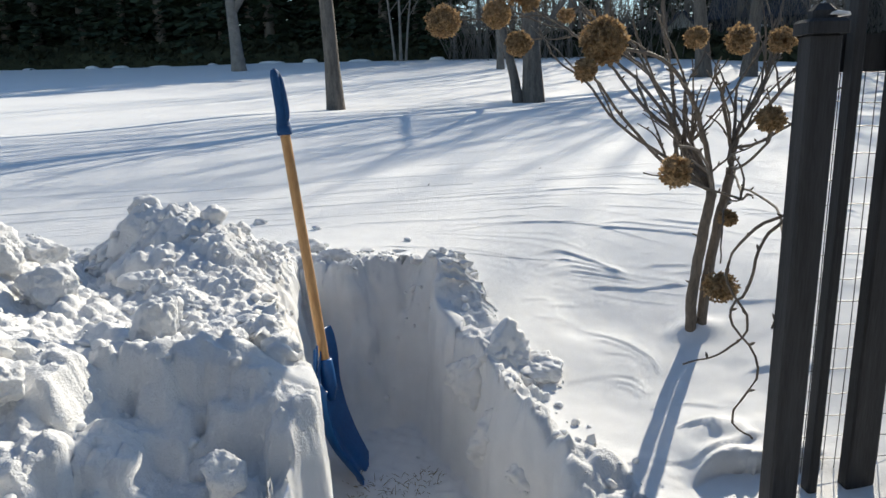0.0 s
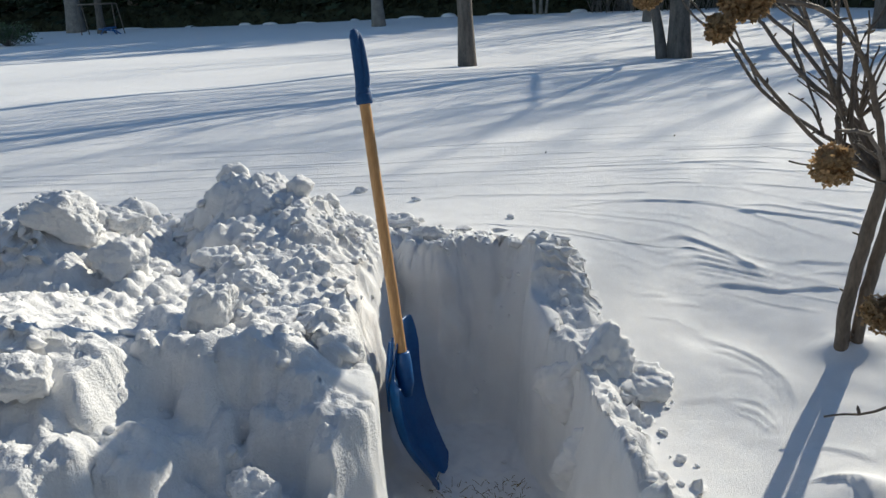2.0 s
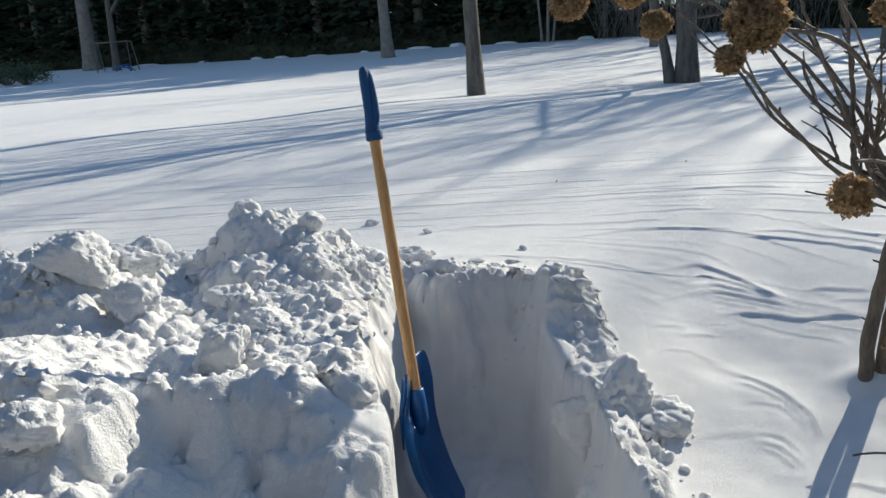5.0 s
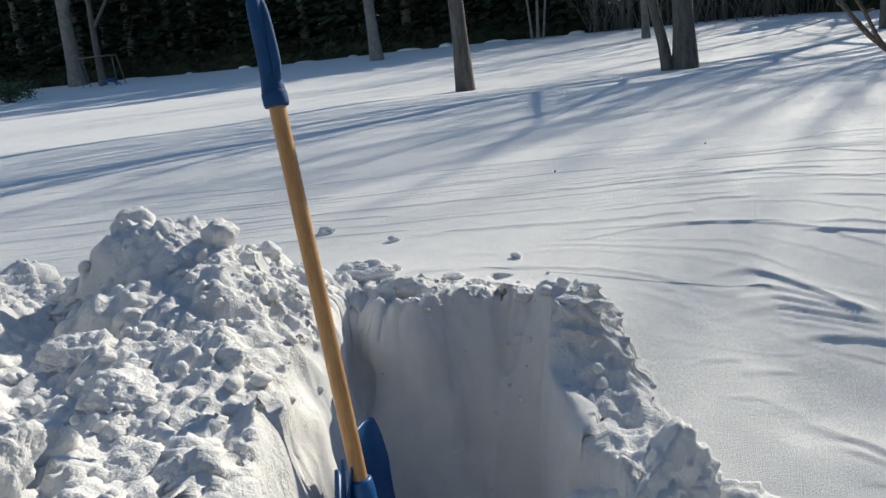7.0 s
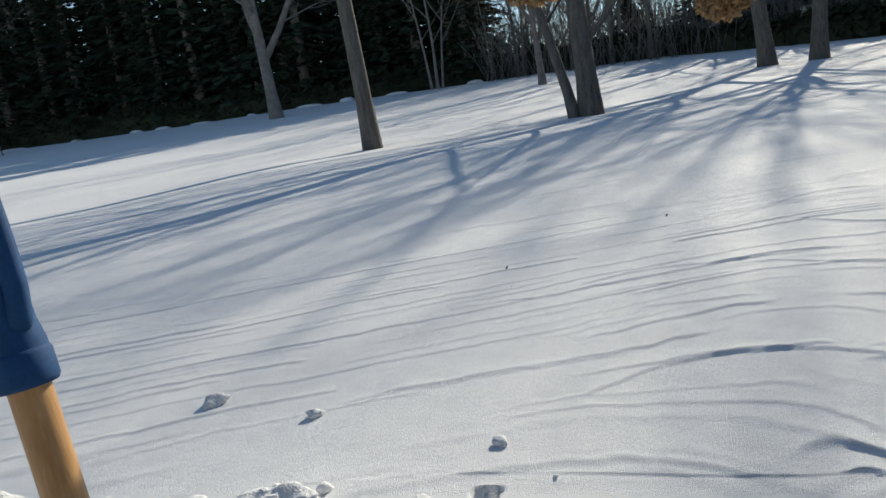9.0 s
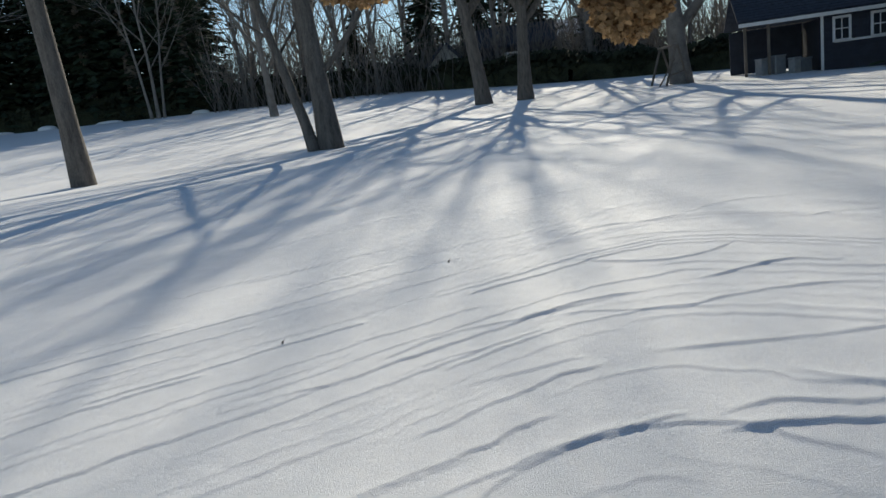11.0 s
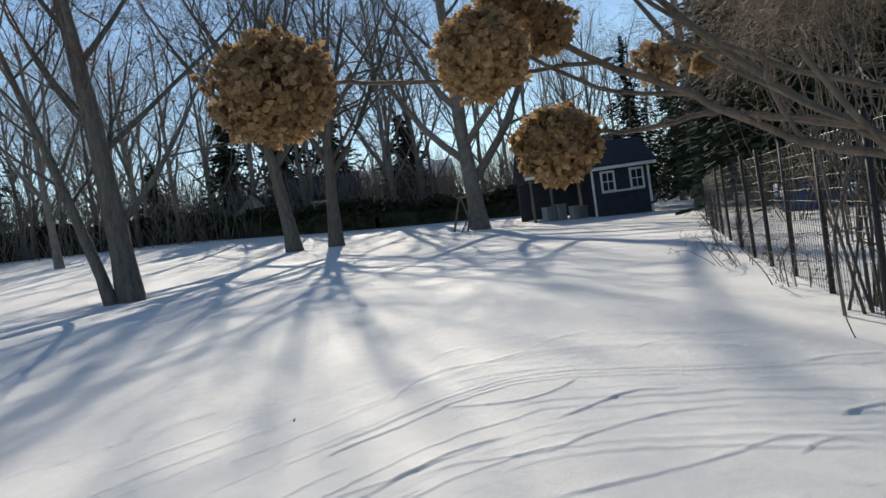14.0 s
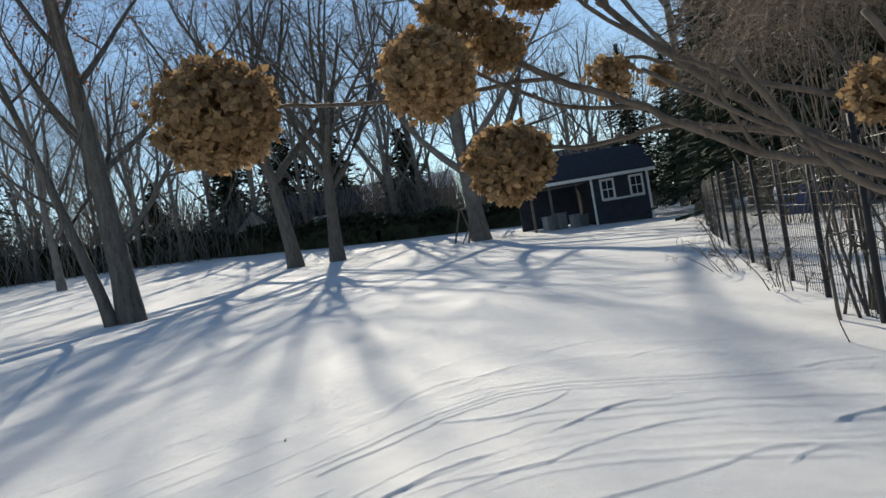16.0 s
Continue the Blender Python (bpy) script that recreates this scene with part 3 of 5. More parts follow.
# ---- trees ----
def branch(geo, rng, p, d, r, length, level, spec, tips):
    """Grow one limb and its side shoots. spec: per level (segments, wander, lift, sides, shoots)."""
    seg, wander, lift, sides, shoots, ratio = spec[min(level, len(spec) - 1)]
    pts, rads, dirs = [p.copy()], [r], [d.copy()]
    for i in range(seg):
        d = (d + Vector((rng.uniform(-1, 1), rng.uniform(-1, 1), rng.uniform(-1, 1))) * wander + Vector((0, 0, lift))).normalized()
        p = p + d * (length / seg)
        pts.append(p.copy()), dirs.append(d.copy())
        rads.append(r * (1 - 0.82 * (i + 1) / seg))
    geo[min(level, len(geo) - 1)].tube(pts, rads, sides)
    tips.append(p)
    if level + 1 < len(spec):
        for k in range(shoots):
            t = 0.25 + 0.75 * (k + rng.random() * 0.8) / shoots
            i = min(int(t * seg), seg - 1)
            u = t * seg - i
            q = pts[i].lerp(pts[i + 1], min(u, 1))
            rr = rads[i] + (rads[i + 1] - rads[i]) * min(u, 1)
            side = dirs[i].cross(Vector((rng.uniform(-1, 1), rng.uniform(-1, 1), rng.uniform(-1, 1)))).normalized()
            nd = (dirs[i] * rng.uniform(0.55, 0.95) + side * rng.uniform(0.5, 0.9)).normalized()
            branch(geo, rng, q, nd, max(rr * rng.uniform(0.45, 0.7), 0.004), length * rng.uniform(ratio * 0.75, ratio * 1.15), level + 1, spec, tips)


def bare_tree(name, label, trunks, height, seed, fork=0.35, limbs=7, spread=0.55, twigs=4, stout=1.0, mat=BARK, group="", leaves=0, at=(0, 0, 0), levels=4, light=False, big=(), reach=1.0):
    """A leafless tree. trunks: (offset x, offset y, radius, lean x, lean y, share of the height)."""
    rng = random.Random(seed)
    top = thing(name, label, "tree", group, at)
    crown, tips, made = Geo(), [], []
    spec = [(7, 0.10, 0.10, 6, 6, 0.55), (6, 0.16, 0.05, 4, 6, 0.5), (5, 0.2, 0.05, 3, twigs, 0.5), (4, 0.22, 0.04, 3, 0, 0.5)][:levels]
    if light:
        spec = [(5, 0.10, 0.10, 5, 5, 0.55), (4, 0.16, 0.05, 3, 5, 0.5), (3, 0.2, 0.05, 3, 4, 0.6), (2, 0.22, 0.04, 3, 0, 0.5)]
    for ox, oy, r, lx, ly, share in trunks:
        g = Geo()
        h, k = height * share, 12
        pts, rads = [], []
        wob = [rng.uniform(-1, 1) for _ in range(8)]
        for i in range(k + 1):
            t = i / k
            z = h * t * 0.8
            pts.append(Vector((ox + lx * z + 0.012 * h * t * (wob[0] * math.sin(3 * t) + wob[1] * math.sin(7 * t)), oy + ly * z + 0.012 * h * t * (wob[2] * math.sin(3 * t) + wob[3] * math.sin(6 * t)), z - 0.25 * (i == 0))))
            rads.append(r * (1 - 0.72 * t) * (1 + 0.35 * math.exp(-z / (r * 1.3))))
        pts2, rads2 = smooth_line(pts, 3), list(np.interp(np.linspace(0, k, 3 * k + 1), range(k + 1), rads))
        g.tube(pts2, rads2, 8 if light else 14)
        for j in range(limbs):
            t = fork + (1 - fork) * (j + rng.random() * 0.5) / limbs
            i = int(t * 3 * k)
            i = min(i, 3 * k - 1)
            az = 2.4 * j + rng.uniform(-0.5, 0.5)
            d = Vector((math.cos(az) * spread, math.sin(az) * spread, rng.uniform(0.5, 0.9))).normalized()
            rr = rads2[i] * rng.uniform(0.5, 0.8) * stout
            branch([g, crown, crown, crown], rng, pts2[i], d, rr, reach * (h * (0.55 - 0.38 * t) * rng.uniform(0.8, 1.25) + 0.6), 0, spec, tips)
        for z, d, L, r in (big if not made else ()):
            i = min(int(z / (h * 0.8) * 3 * k), 3 * k - 1)
            branch([g, crown, crown, crown], rng, pts2[i], Vector(d).normalized(), r, L, 0, spec, tips)
        made.append(part("trunk", g, mat, top))
    part("crown", crown, mat, top, "fine bare twigs")
    if leaves:
        lf = Geo()
        for k in range(leaves):
            p = rng.choice(tips)
            for q in range(5):
                a = Vector((rng.uniform(-1, 1), rng.uniform(-1, 1), rng.uniform(-1.2, 0.3))).normalized()
                lf.leaf(p + Vector((rng.gauss(0, 0.12), rng.gauss(0, 0.12), rng.gauss(0, 0.12))), a * 0.11, a.orthogonal().normalized() * 0.035)
        part("dead_leaves", lf, OAK_LEAF, top, "rust-brown dry leaves")
    return top


def conifer(name, label, height, width, seed, bare=0.06, group="", at=(0, 0, 0), whorls=30, sprays=7, fine=1.0):
    """A dark spruce: a trunk and drooping boughs of needle sprays."""
    rng = random.Random(seed)
    top = thing(name, label, "tree", group, at)
    t, n = Geo(), Geo()
    t.tube([(0, 0, -0.3), (0, 0, height * 0.5), (0, 0, height * 0.98)], [0.022 * height, 0.013 * height, 0.01], 8)
    part("trunk", t, FAR_BARK, top)
    for w in range(whorls):
        f = w / whorls
        z = height * (bare + (0.98 - bare) * f)
        reach = width * (1 - f) ** 0.75 * rng.uniform(0.8, 1.1) + 0.15
        for b in range(9 if f < 0.6 else 6):
            az = rng.uniform(0, 6.283)
            out = Vector((math.cos(az), math.sin(az), 0))
            L = reach * rng.uniform(0.7, 1.15)
            for s in range(sprays):
                u = (s + rng.random()) / sprays
                p = Vector((0, 0, z)) + out * L * u + Vector((0, 0, -0.25 * L * u * u + rng.uniform(-0.2, 0.2)))
                side = out.cross(Vector((0, 0, 1)))
                a = (out + side * rng.uniform(-1.2, 1.2) + Vector((0, 0, rng.uniform(-0.6, 0.1)))).normalized()
                wd = fine * (0.30 + 0.35 * (1 - u)) * (0.4 + 0.25 * L)
                n.quad(p, a * wd * 0.8, (side + Vector((0, 0, rng.uniform(-1, 1)))).normalized() * wd * 0.33)
    part("crown", n, NEEDLE, top, smooth=False)
    return top


# the two nearest trunks and the pair behind them
def root(x, y):
    return (x, y, surface(x, y))


bare_tree("maple_tree", "tall bare maple with a slightly leaning grey trunk", [(0, 0, 0.155, -0.035, 0.0, 1.0)], 14, 3, fork=0.36, limbs=8, stout=0.75, at=root(-2.06, 14.2))
bare_tree("oak_tree", "bare twin-stemmed oak with a few rust-brown leaves", [(0.09, 0, 0.205, -0.050, 0.034, 1.0), (-0.20, 0.0, 0.105, -0.235, 0.16, 0.62)], 11.5, 108, fork=0.30, limbs=14, spread=0.7, stout=0.62, twigs=6, leaves=150, at=root(1.94, 15.1),
          big=((1.45, (0.70, -0.30, 0.62), 3.6, 0.066), (2.3, (0.3, 0.7, 0.7), 3.0, 0.06), (2.9, (-0.5, 0.2, 0.9), 3.2, 0.05)))
bare_tree("maple_tree", "bare maple standing close beside another in snow", [(0, 0, 0.28, -0.09, 0.05, 1.0)], 9.5, 127, fork=0.40, limbs=12, spread=0.62, stout=1.15, twigs=5, reach=1.8, at=root(9.9, 26.4),
          big=((3.6, (-0.7, 0.3, 0.9), 4.5, 0.085), (4.6, (0.5, 0.6, 0.8), 4.5, 0.085)))
bare_tree("maple_tree", "bare maple with a straight grey trunk in snow", [(0, 0, 0.27, 0.045, -0.02, 1.0)], 8.5, 122, fork=0.38, limbs=12, spread=0.6, stout=1.15, twigs=5, reach=1.8, at=root(11.3, 25.8),
          big=((3.2, (0.7, -0.2, 0.8), 4.5, 0.085), (4.4, (-0.6, -0.4, 0.8), 4.5, 0.09)))
bare_tree("ash_tree", "slim bare tree near the hedge", [(0, 0, 0.18, -0.03, 0, 1.0)], 12, 31, fork=0.2, limbs=8, light=True, at=root(3.2, 35.8), mat=FAR_BARK, leaves=60)
bare_tree("maple_tree", "old bare maple with a flared base before dark evergreens", [(0, 0, 0.34, -0.05, 0, 1.0)], 17, 33, fork=0.2, limbs=8, light=True, at=root(-10.9, 39.4), mat=FAR_BARK)
bare_tree("birch_tree", "thin several-stemmed bare tree before the hedge", [(-0.3, 0, 0.09, -0.1, 0, 1), (0.05, 0, 0.11, 0.0, 0, 1), (0.35, 0, 0.08, 0.12, 0, 0.9)], 11, 35, fork=0.3, limbs=5, light=True, at=root(-2.3, 45), mat=FAR_BARK)
bare_tree("maple_tree", "thick bare trunk before dark evergreens", [(0, 0, 0.52, 0.0, 0, 1.0)], 18, 37, fork=0.3, limbs=7, light=True, at=root(-33.5, 44), mat=FAR_BARK)
bare_tree("birch_tree", "slender pale bare trunk beside a metal frame", [(0, 0, 0.24, 0.02, 0, 1.0)], 14, 38, fork=0.3, limbs=6, light=True, at=root(-30.5, 42.5), mat=BARK)
bare_tree("maple_tree", "large bare spreading maple beside the shed", [(0, 0, 0.36, -0.05, 0.02, 1.0)], 14, 41, fork=0.16, limbs=11, spread=0.85, at=root(17.3, 24.6), mat=FAR_BARK)
bare_tree("maple_tree", "dark bare trunk standing beyond the shed", [(0, 0, 0.26, -0.01, 0, 1.0)], 17, 43, fork=0.4, limbs=8, light=True, at=root(24.6, 19.2), mat=FAR_BARK)

# bare woods beyond the hedge
rng = random.Random(77)
woods = [bare_tree("woodland_tree", "tall bare woodland tree beyond the hedge", [(0, 0, 0.17, 0.02 * k - 0.03, 0, 1.0)] + ([(0.4, 0.1, 0.12, 0.08, 0, 0.85)] if k == 1 else []), 14 + k, 50 + k, fork=0.16, limbs=9, spread=0.5, light=True, mat=FAR_BARK, group="bare woods", at=root(13.5 + 5 * k, 47 - 3 * k)) for k in range(4)]
for k in range(40):
    az = radians(rng.uniform(3, 57))
    dist = rng.uniform(45, 72)
    x, y = dist * math.sin(az), dist * math.cos(az)
    copy_thing(woods[k % 4], Matrix.Translation(root(x, y)) @ Matrix.Rotation(rng.uniform(0, 6.28), 4, "Z") @ Matrix.Scale(rng.uniform(0.75, 1.2), 4))

# leafless brush that fills the gaps between the trunks
brush, rnd = Geo(), random.Random(19)
for k in range(5200):
    az, dist = radians(rnd.uniform(1, 58)), rnd.uniform(44, 60)
    x, y = dist * math.sin(az), dist * math.cos(az)
    h = rnd.uniform(2.0, 7.5) * (0.7 + 0.5 * noise.noise(Vector((x * 0.12, y * 0.12, 3))))
    p = Vector((x, y, ground_z(x, y) - 0.1))
    lean = Vector((rnd.gauss(0, 0.22), rnd.gauss(0, 0.22), 1))
    bend = Vector((rnd.gauss(0, 0.3), rnd.gauss(0, 0.3), 0))
    r = rnd.uniform(0.014, 0.035)
    mid, tip = p + lean * h * 0.55 + bend * 0.4, p + lean * h + bend * 1.5
    brush.tube([p, mid, tip], [r, r * 0.7, r * 0.3], 3)
    brush.tube([mid, mid + Vector((rnd.gauss(0, 0.5), rnd.gauss(0, 0.5), 0.35 * h))], [r * 0.6, r * 0.25], 3)
part("brushwood", brush, FAR_BARK, None, "grey tangle of leafless brush beyond the hedge", kind="stuff", category="brush")

# evergreens: a wall of them to one side, a few large ones by the fence
firs = [conifer("spruce_tree", "tall dark spruce at the yard's edge", 17 + 2 * k, 3.6, 90 + k, group="evergreen wall", at=root(-6 - 9 * k, 50 + k)) for k in range(3)]
for k in range(96):
    x = -66 + 66 * (k % 32) / 31 + rng.uniform(-1, 1)
    y = 49.5 + 4.5 * (k // 32) + rng.uniform(-0.8, 0.8) + 0.06 * abs(x)
    copy_thing(firs[k % 3], Matrix.Translation(root(x, y)) @ Matrix.Rotation(rng.uniform(0, 6.28), 4, "Z") @ Matrix.Scale(rng.uniform(0.8, 1.15), 4))
near_fir = conifer("spruce_tree", "tall dark spruce beyond the wire fence", 13, 3.4, 95, bare=0.1, group="evergreens by the fence", at=root(20.5, 14.2), whorls=40, sprays=15, fine=0.5)
for x, y, s in ((17.2, 11.4, 0.62), (18.2, 11.0, 0.75), (15.0, 8.0, 0.7), (19, 8.5, 0.8), (14.2, 5.6, 0.7), (21.5, 14.0, 0.75), (27.5, 24.5, 0.5), (33, 26, 0.55), (36, 23.5, 0.7),
                (40, 29, 0.6), (13.8, 7.4, 0.55), (17.0, 9.3, 0.7), (12.5, 4.6, 0.6), (24.0, 16.2, 0.85), (26.5, 18.0, 0.8), (28.5, 20.5, 0.7), (22.5, 12.0, 0.9)):
    copy_thing(near_fir, Matrix.Translation(root(x, y)) @ Matrix.Rotation(x, 4, "Z") @ Matrix.Scale(s * 1.35, 4))

pine = conifer("pine_tree", "broad dark pine among bare woods", 8.5, 3.4, 97, bare=0.12, at=root(15.0, 47.5), whorls=22)
for x, y, k in ((19.5, 49.0, 1.1), (22.3, 46.5, 1.0), (11.0, 51.0, 0.7), (26.0, 43.0, 0.9)):
    copy_thing(pine, Matrix.Translation(root(x, y)) @ Matrix.Rotation(x, 4, "Z") @ Matrix.Scale(k, 4))


def hedge(name, label, line, height, depth, leaf, count, mat):
    """A clipped, uneven run of leaves over dark stems along a line."""
    g, rnd = Geo(), random.Random(len(name) + count)
    pts = [Vector(p) for p in line]
    lens = [(pts[i + 1] - pts[i]).length for i in range(len(pts) - 1)]
    for k in range(count):
        d = rnd.uniform(0, sum(lens))
        i = 0
        while d > lens[i] and i < len(lens) - 1:
            d -= lens[i]
            i += 1
        p = pts[i].lerp(pts[i + 1], d / lens[i])
        side = (pts[i + 1] - pts[i]).normalized().cross(Vector((0, 0, 1)))
        hh = height * (0.8 + 0.3 * noise.noise(Vector((p.x * 0.35, p.y * 0.35, 0))) + 0.12 * noise.noise(Vector((p.x * 2, p.y * 2, 0))))
        z = hh * rnd.random() ** 0.8
        q = p + side * rnd.uniform(-0.5, 0.5) * depth
        q.z = ground_z(q.x, q.y) + z
        a = Vector((rnd.uniform(-1, 1), rnd.uniform(-1, 1), rnd.uniform(-1, 1))).normalized()
        g.quad(q, a * leaf * rnd.uniform(0.6, 1.3), a.orthogonal().normalized() * leaf * 0.6)
    # dense inner growth
    for i in range(len(pts) - 1):
        n = max(int(lens[i] / 0.8), 2)
        side = (pts[i + 1] - pts[i]).normalized().cross(Vector((0, 0, 1)))
        n0 = len(g.v)
        for k in range(n + 1):
            p = pts[i].lerp(pts[i + 1], k / n)
            hh = height * (0.62 + 0.3 * noise.noise(Vector((p.x * 0.35, p.y * 0.35, 0))))
            for s, z in ((-0.45, -0.3), (-0.5, 0.4), (-0.42, 0.8), (-0.1, 1.0), (0.2, 0.97), (0.45, 0.7), (0.45, -0.3)):
                w = 1 + 0.25 * noise.noise(Vector((p.x * 0.9, p.y * 0.9, s * 3 + z * 2)))
                q = p + side * s * depth * w
                g.v.append((q.x, q.y, ground_z(q.x, q.y) + hh * z * w))
        for k in range(n):
            for s in range(6):
                a = n0 + k * 7 + s
                g.f.append((a, a + 1, a + 8, a + 7))
    return part(name, g, mat, None, label, smooth=False, kind="stuff", category="hedge")


hedge("hedge", "long dark evergreen hedge at the far edge of the snow", ((-70, 53, 0), (-30, 49.5, 0), (0, 48.5, 0), (11.5, 46.5, 0), (19.5, 36.5, 0), (27.5, 32.0, 0), (32, 30, 0)), 1.9, 1.6, 0.22, 26000, HEDGE_LEAF)


# low mounds added at the hedge foot, imitating sunlit snow glimpsed through gaps
rnd = random.Random(8)
for k in range(10):
    x = -31 + 3.4 * k + rnd.uniform(-1.4, 1.4)
    y = 46.6 + 0.035 * abs(x)
    w, tall = rnd.uniform(0.3, 0.95), rnd.uniform(0.10, 0.24)
    g = Geo()
    n = 14
    for r, z in ((1.0, -0.15), (0.9, 0.45 * tall), (0.6, 0.85 * tall), (0.15, tall)):
        for q in range(n):
            e = 2 * math.pi * q / n
            m = r * (1 + 0.12 * math.sin(2 * e + k) + 0.07 * math.sin(5 * e + 2 * k))
            g.v.append((w * m * math.cos(e), 0.5 * m * math.sin(e), z))
    for i in range(3):
        for q in range(n):
            g.f.append((i * n + q, i * n + (q + 1) % n, (i + 1) * n + (q + 1) % n, (i + 1) * n + q))
    g.f.append(tuple(3 * n + q for q in range(n)))
    part("snow_gap_mound", g, SNOW, None, "small added white mound imitating sunlit snow glimpsed through the dark hedge", category="snow drift", group="snow drifts").location = root(x, y)


# ---- snow shovel ----
def snow_shovel():
    top = thing("snow_shovel", "blue plastic snow shovel with a wooden handle stuck upright in snow", "shovel", at=(-0.403, 2.098, 0.421))
    o = Vector(top.location)
    a, b = Vector((-0.403, 2.098, 0.421)) - o, Vector((-0.487, 2.158, 1.127)) - o
    axis_v = (b - a).normalized()
    g = Geo()
    g.tube([a + axis_v * (t * (b - a).length) for t in (-0.09, 0, 0.25, 0.5, 0.75, 1.0, 1.03)], [0.0155, 0.0155, 0.0158, 0.0155, 0.0152, 0.015, 0.015], 20)
    part("handle", g, WOOD, top, "varnished wooden pole")
    side, deep = Vector((1, 0.25, 0)), Vector((-0.25, 1, 0))
    side = (side - axis_v * side.dot(axis_v)).normalized()
    deep = axis_v.cross(side).normalized()
    g = Geo()
    n, rows = 20, [(-0.006, 0.0235, 0.0235), (0.0, 0.0245, 0.0245), (0.02, 0.0235, 0.0235), (0.035, 0.0205, 0.021), (0.06, 0.0195, 0.022), (0.10, 0.0185, 0.025), (0.14, 0.018, 0.027), (0.165, 0.017, 0.026), (0.178, 0.012, 0.02), (0.183, 0.004, 0.008)]
    for h, w, d in rows:
        for s in range(n):
            q = 2 * math.pi * s / n
            groove = 1 - 0.22 * math.exp(-((math.sin(q)) / 0.22) ** 2) * (0.05 < h < 0.17)
            p = b + axis_v * h + side * 0.88 * w * math.cos(q) * groove + deep * 0.88 * d * math.sin(q)
            g.v.append(tuple(p))
    for i in range(len(rows) - 1):
        for s in range(n):
            g.f.append((i * n + s, i * n + (s + 1) % n, (i + 1) * n + (s + 1) % n, (i + 1) * n + s))
    g.f.append(tuple(reversed(range(n)))), g.f.append(tuple((len(rows) - 1) * n + s for s in range(n)))
    grip = part("grip", g, BLUE_GRIP, top, "moulded blue plastic grip")
    g = Geo()
    line = smooth_line([b + axis_v * 0.030 + side * 0.011 - deep * 0.010, b + axis_v * 0.06 + side * 0.0165 - deep * 0.012, b + axis_v * 0.11 + side * 0.016 - deep * 0.010, b + axis_v * 0.155 + side * 0.012 - deep * 0.006, b + axis_v * 0.174 + side * 0.004], 4)
    g.tube(line, [0.006] + [0.0085] * (len(line) - 2) + [0.006], 10)
    part("grip_bar", g, BLUE_GRIP, grip)
    g = Geo()
    g.tube([b + axis_v * h for h in (-0.012, -0.008, 0.012, 0.016)], [0.0205, 0.0225, 0.0225, 0.0205], 20)
    part("collar", g, BLUE_GRIP, grip)
    # the scoop: a curved sheet with turned-up edges, and a socket for the pole
    u = Vector((0.03, 1.0, 0)).normalized()
    prof = [(-0.010, 0.085), (-0.012, 0.05), (-0.018, 0.0), (-0.024, -0.06), (-0.024, -0.13), (-0.012, -0.20), (0.015, -0.27), (0.045, -0.325), (0.075, -0.375), (0.085, -0.395)]
    prof = [tuple(p)[:2] for p in smooth_line([(x, z, 0) for x, z in prof], 3)]
    g, cols, thick = Geo(), 13, 0.0045
    for face in (0, 1):
        for i, (px, pz) in enumerate(prof):
            t = i / (len(prof) - 1)
            half = float(np.interp(t, [0, 0.35, 0.6, 0.85, 1], [0.085, 0.11, 0.11, 0.075, 0.04]))
            for c in range(cols):
                s = -1 + 2 * c / (cols - 1)
                lip = 0.052 * abs(s) ** 7 * float(np.interp(t, [0, 0.25, 0.5, 0.85, 1], [0.25, 0.8, 1, 0.8, 0.25]))
                slant = 0.13 * max(0.0, 0.25 - s) * max(0.0, 1 - t / 0.35)
                rib = 0.004 * math.cos(s * 9) * math.sin(t * 3.1)
                p = Vector((px + lip + rib + face * thick, 0, pz - 0.02 * abs(s) ** 4 * (t > 0.9) - slant)) + u * half * s
                g.v.append(tuple(p))
    R = len(prof)
    for i in range(R - 1):
        for c in range(cols - 1):
            k = i * cols + c
            g.f.append((k, k + 1, k + cols + 1, k + cols))
            m = R * cols + k
            g.f.append((m, m + cols, m + cols + 1, m + 1))
    for i in range(R - 1):
        for c in (0, cols - 1):
            k, m = i * cols + c, R * cols + i * cols + c
            g.f.append((k, k + cols, m + cols, m))
    for c in range(cols - 1):
        for i in (0, R - 1):
            k, m = i * cols + c, R * cols + i * cols + c
            g.f.append((k, m, m + 1, k + 1))
    blade = part("blade", g, BLUE, top, "curved blue plastic scoop")
    g = Geo()
    g.tube([a + axis_v * h for h in (-0.13, -0.09, -0.03, 0.0, 0.004)], [0.012, 0.024, 0.025, 0.023, 0.019], 18)
    part("socket", g, BLUE, blade, "ribbed blue socket")
    for s in (-0.6, -0.3, 0.3, 0.6):
        g = Geo()
        p = u * 0.105 * s
        g.tube([p + Vector((-0.014, 0, 0.06)), p * 1.05 + Vector((-0.026, 0, -0.05)), p * 1.1 + Vector((-0.024, 0, -0.15))], [0.004, 0.006, 0.003], 6)
        part("rib", g, BLUE, blade)
    g = Geo()
    g.tube([u * 0.03 + Vector((-0.03, 0, 0.012)), u * 0.07 + Vector((-0.026, 0, 0.022)), u * 0.10 + Vector((-0.01, 0, 0.024))], [0.005, 0.006, 0.004], 8)
    part("rivet_bracket", g, STEEL, blade, "worn steel bracket")


snow_shovel()


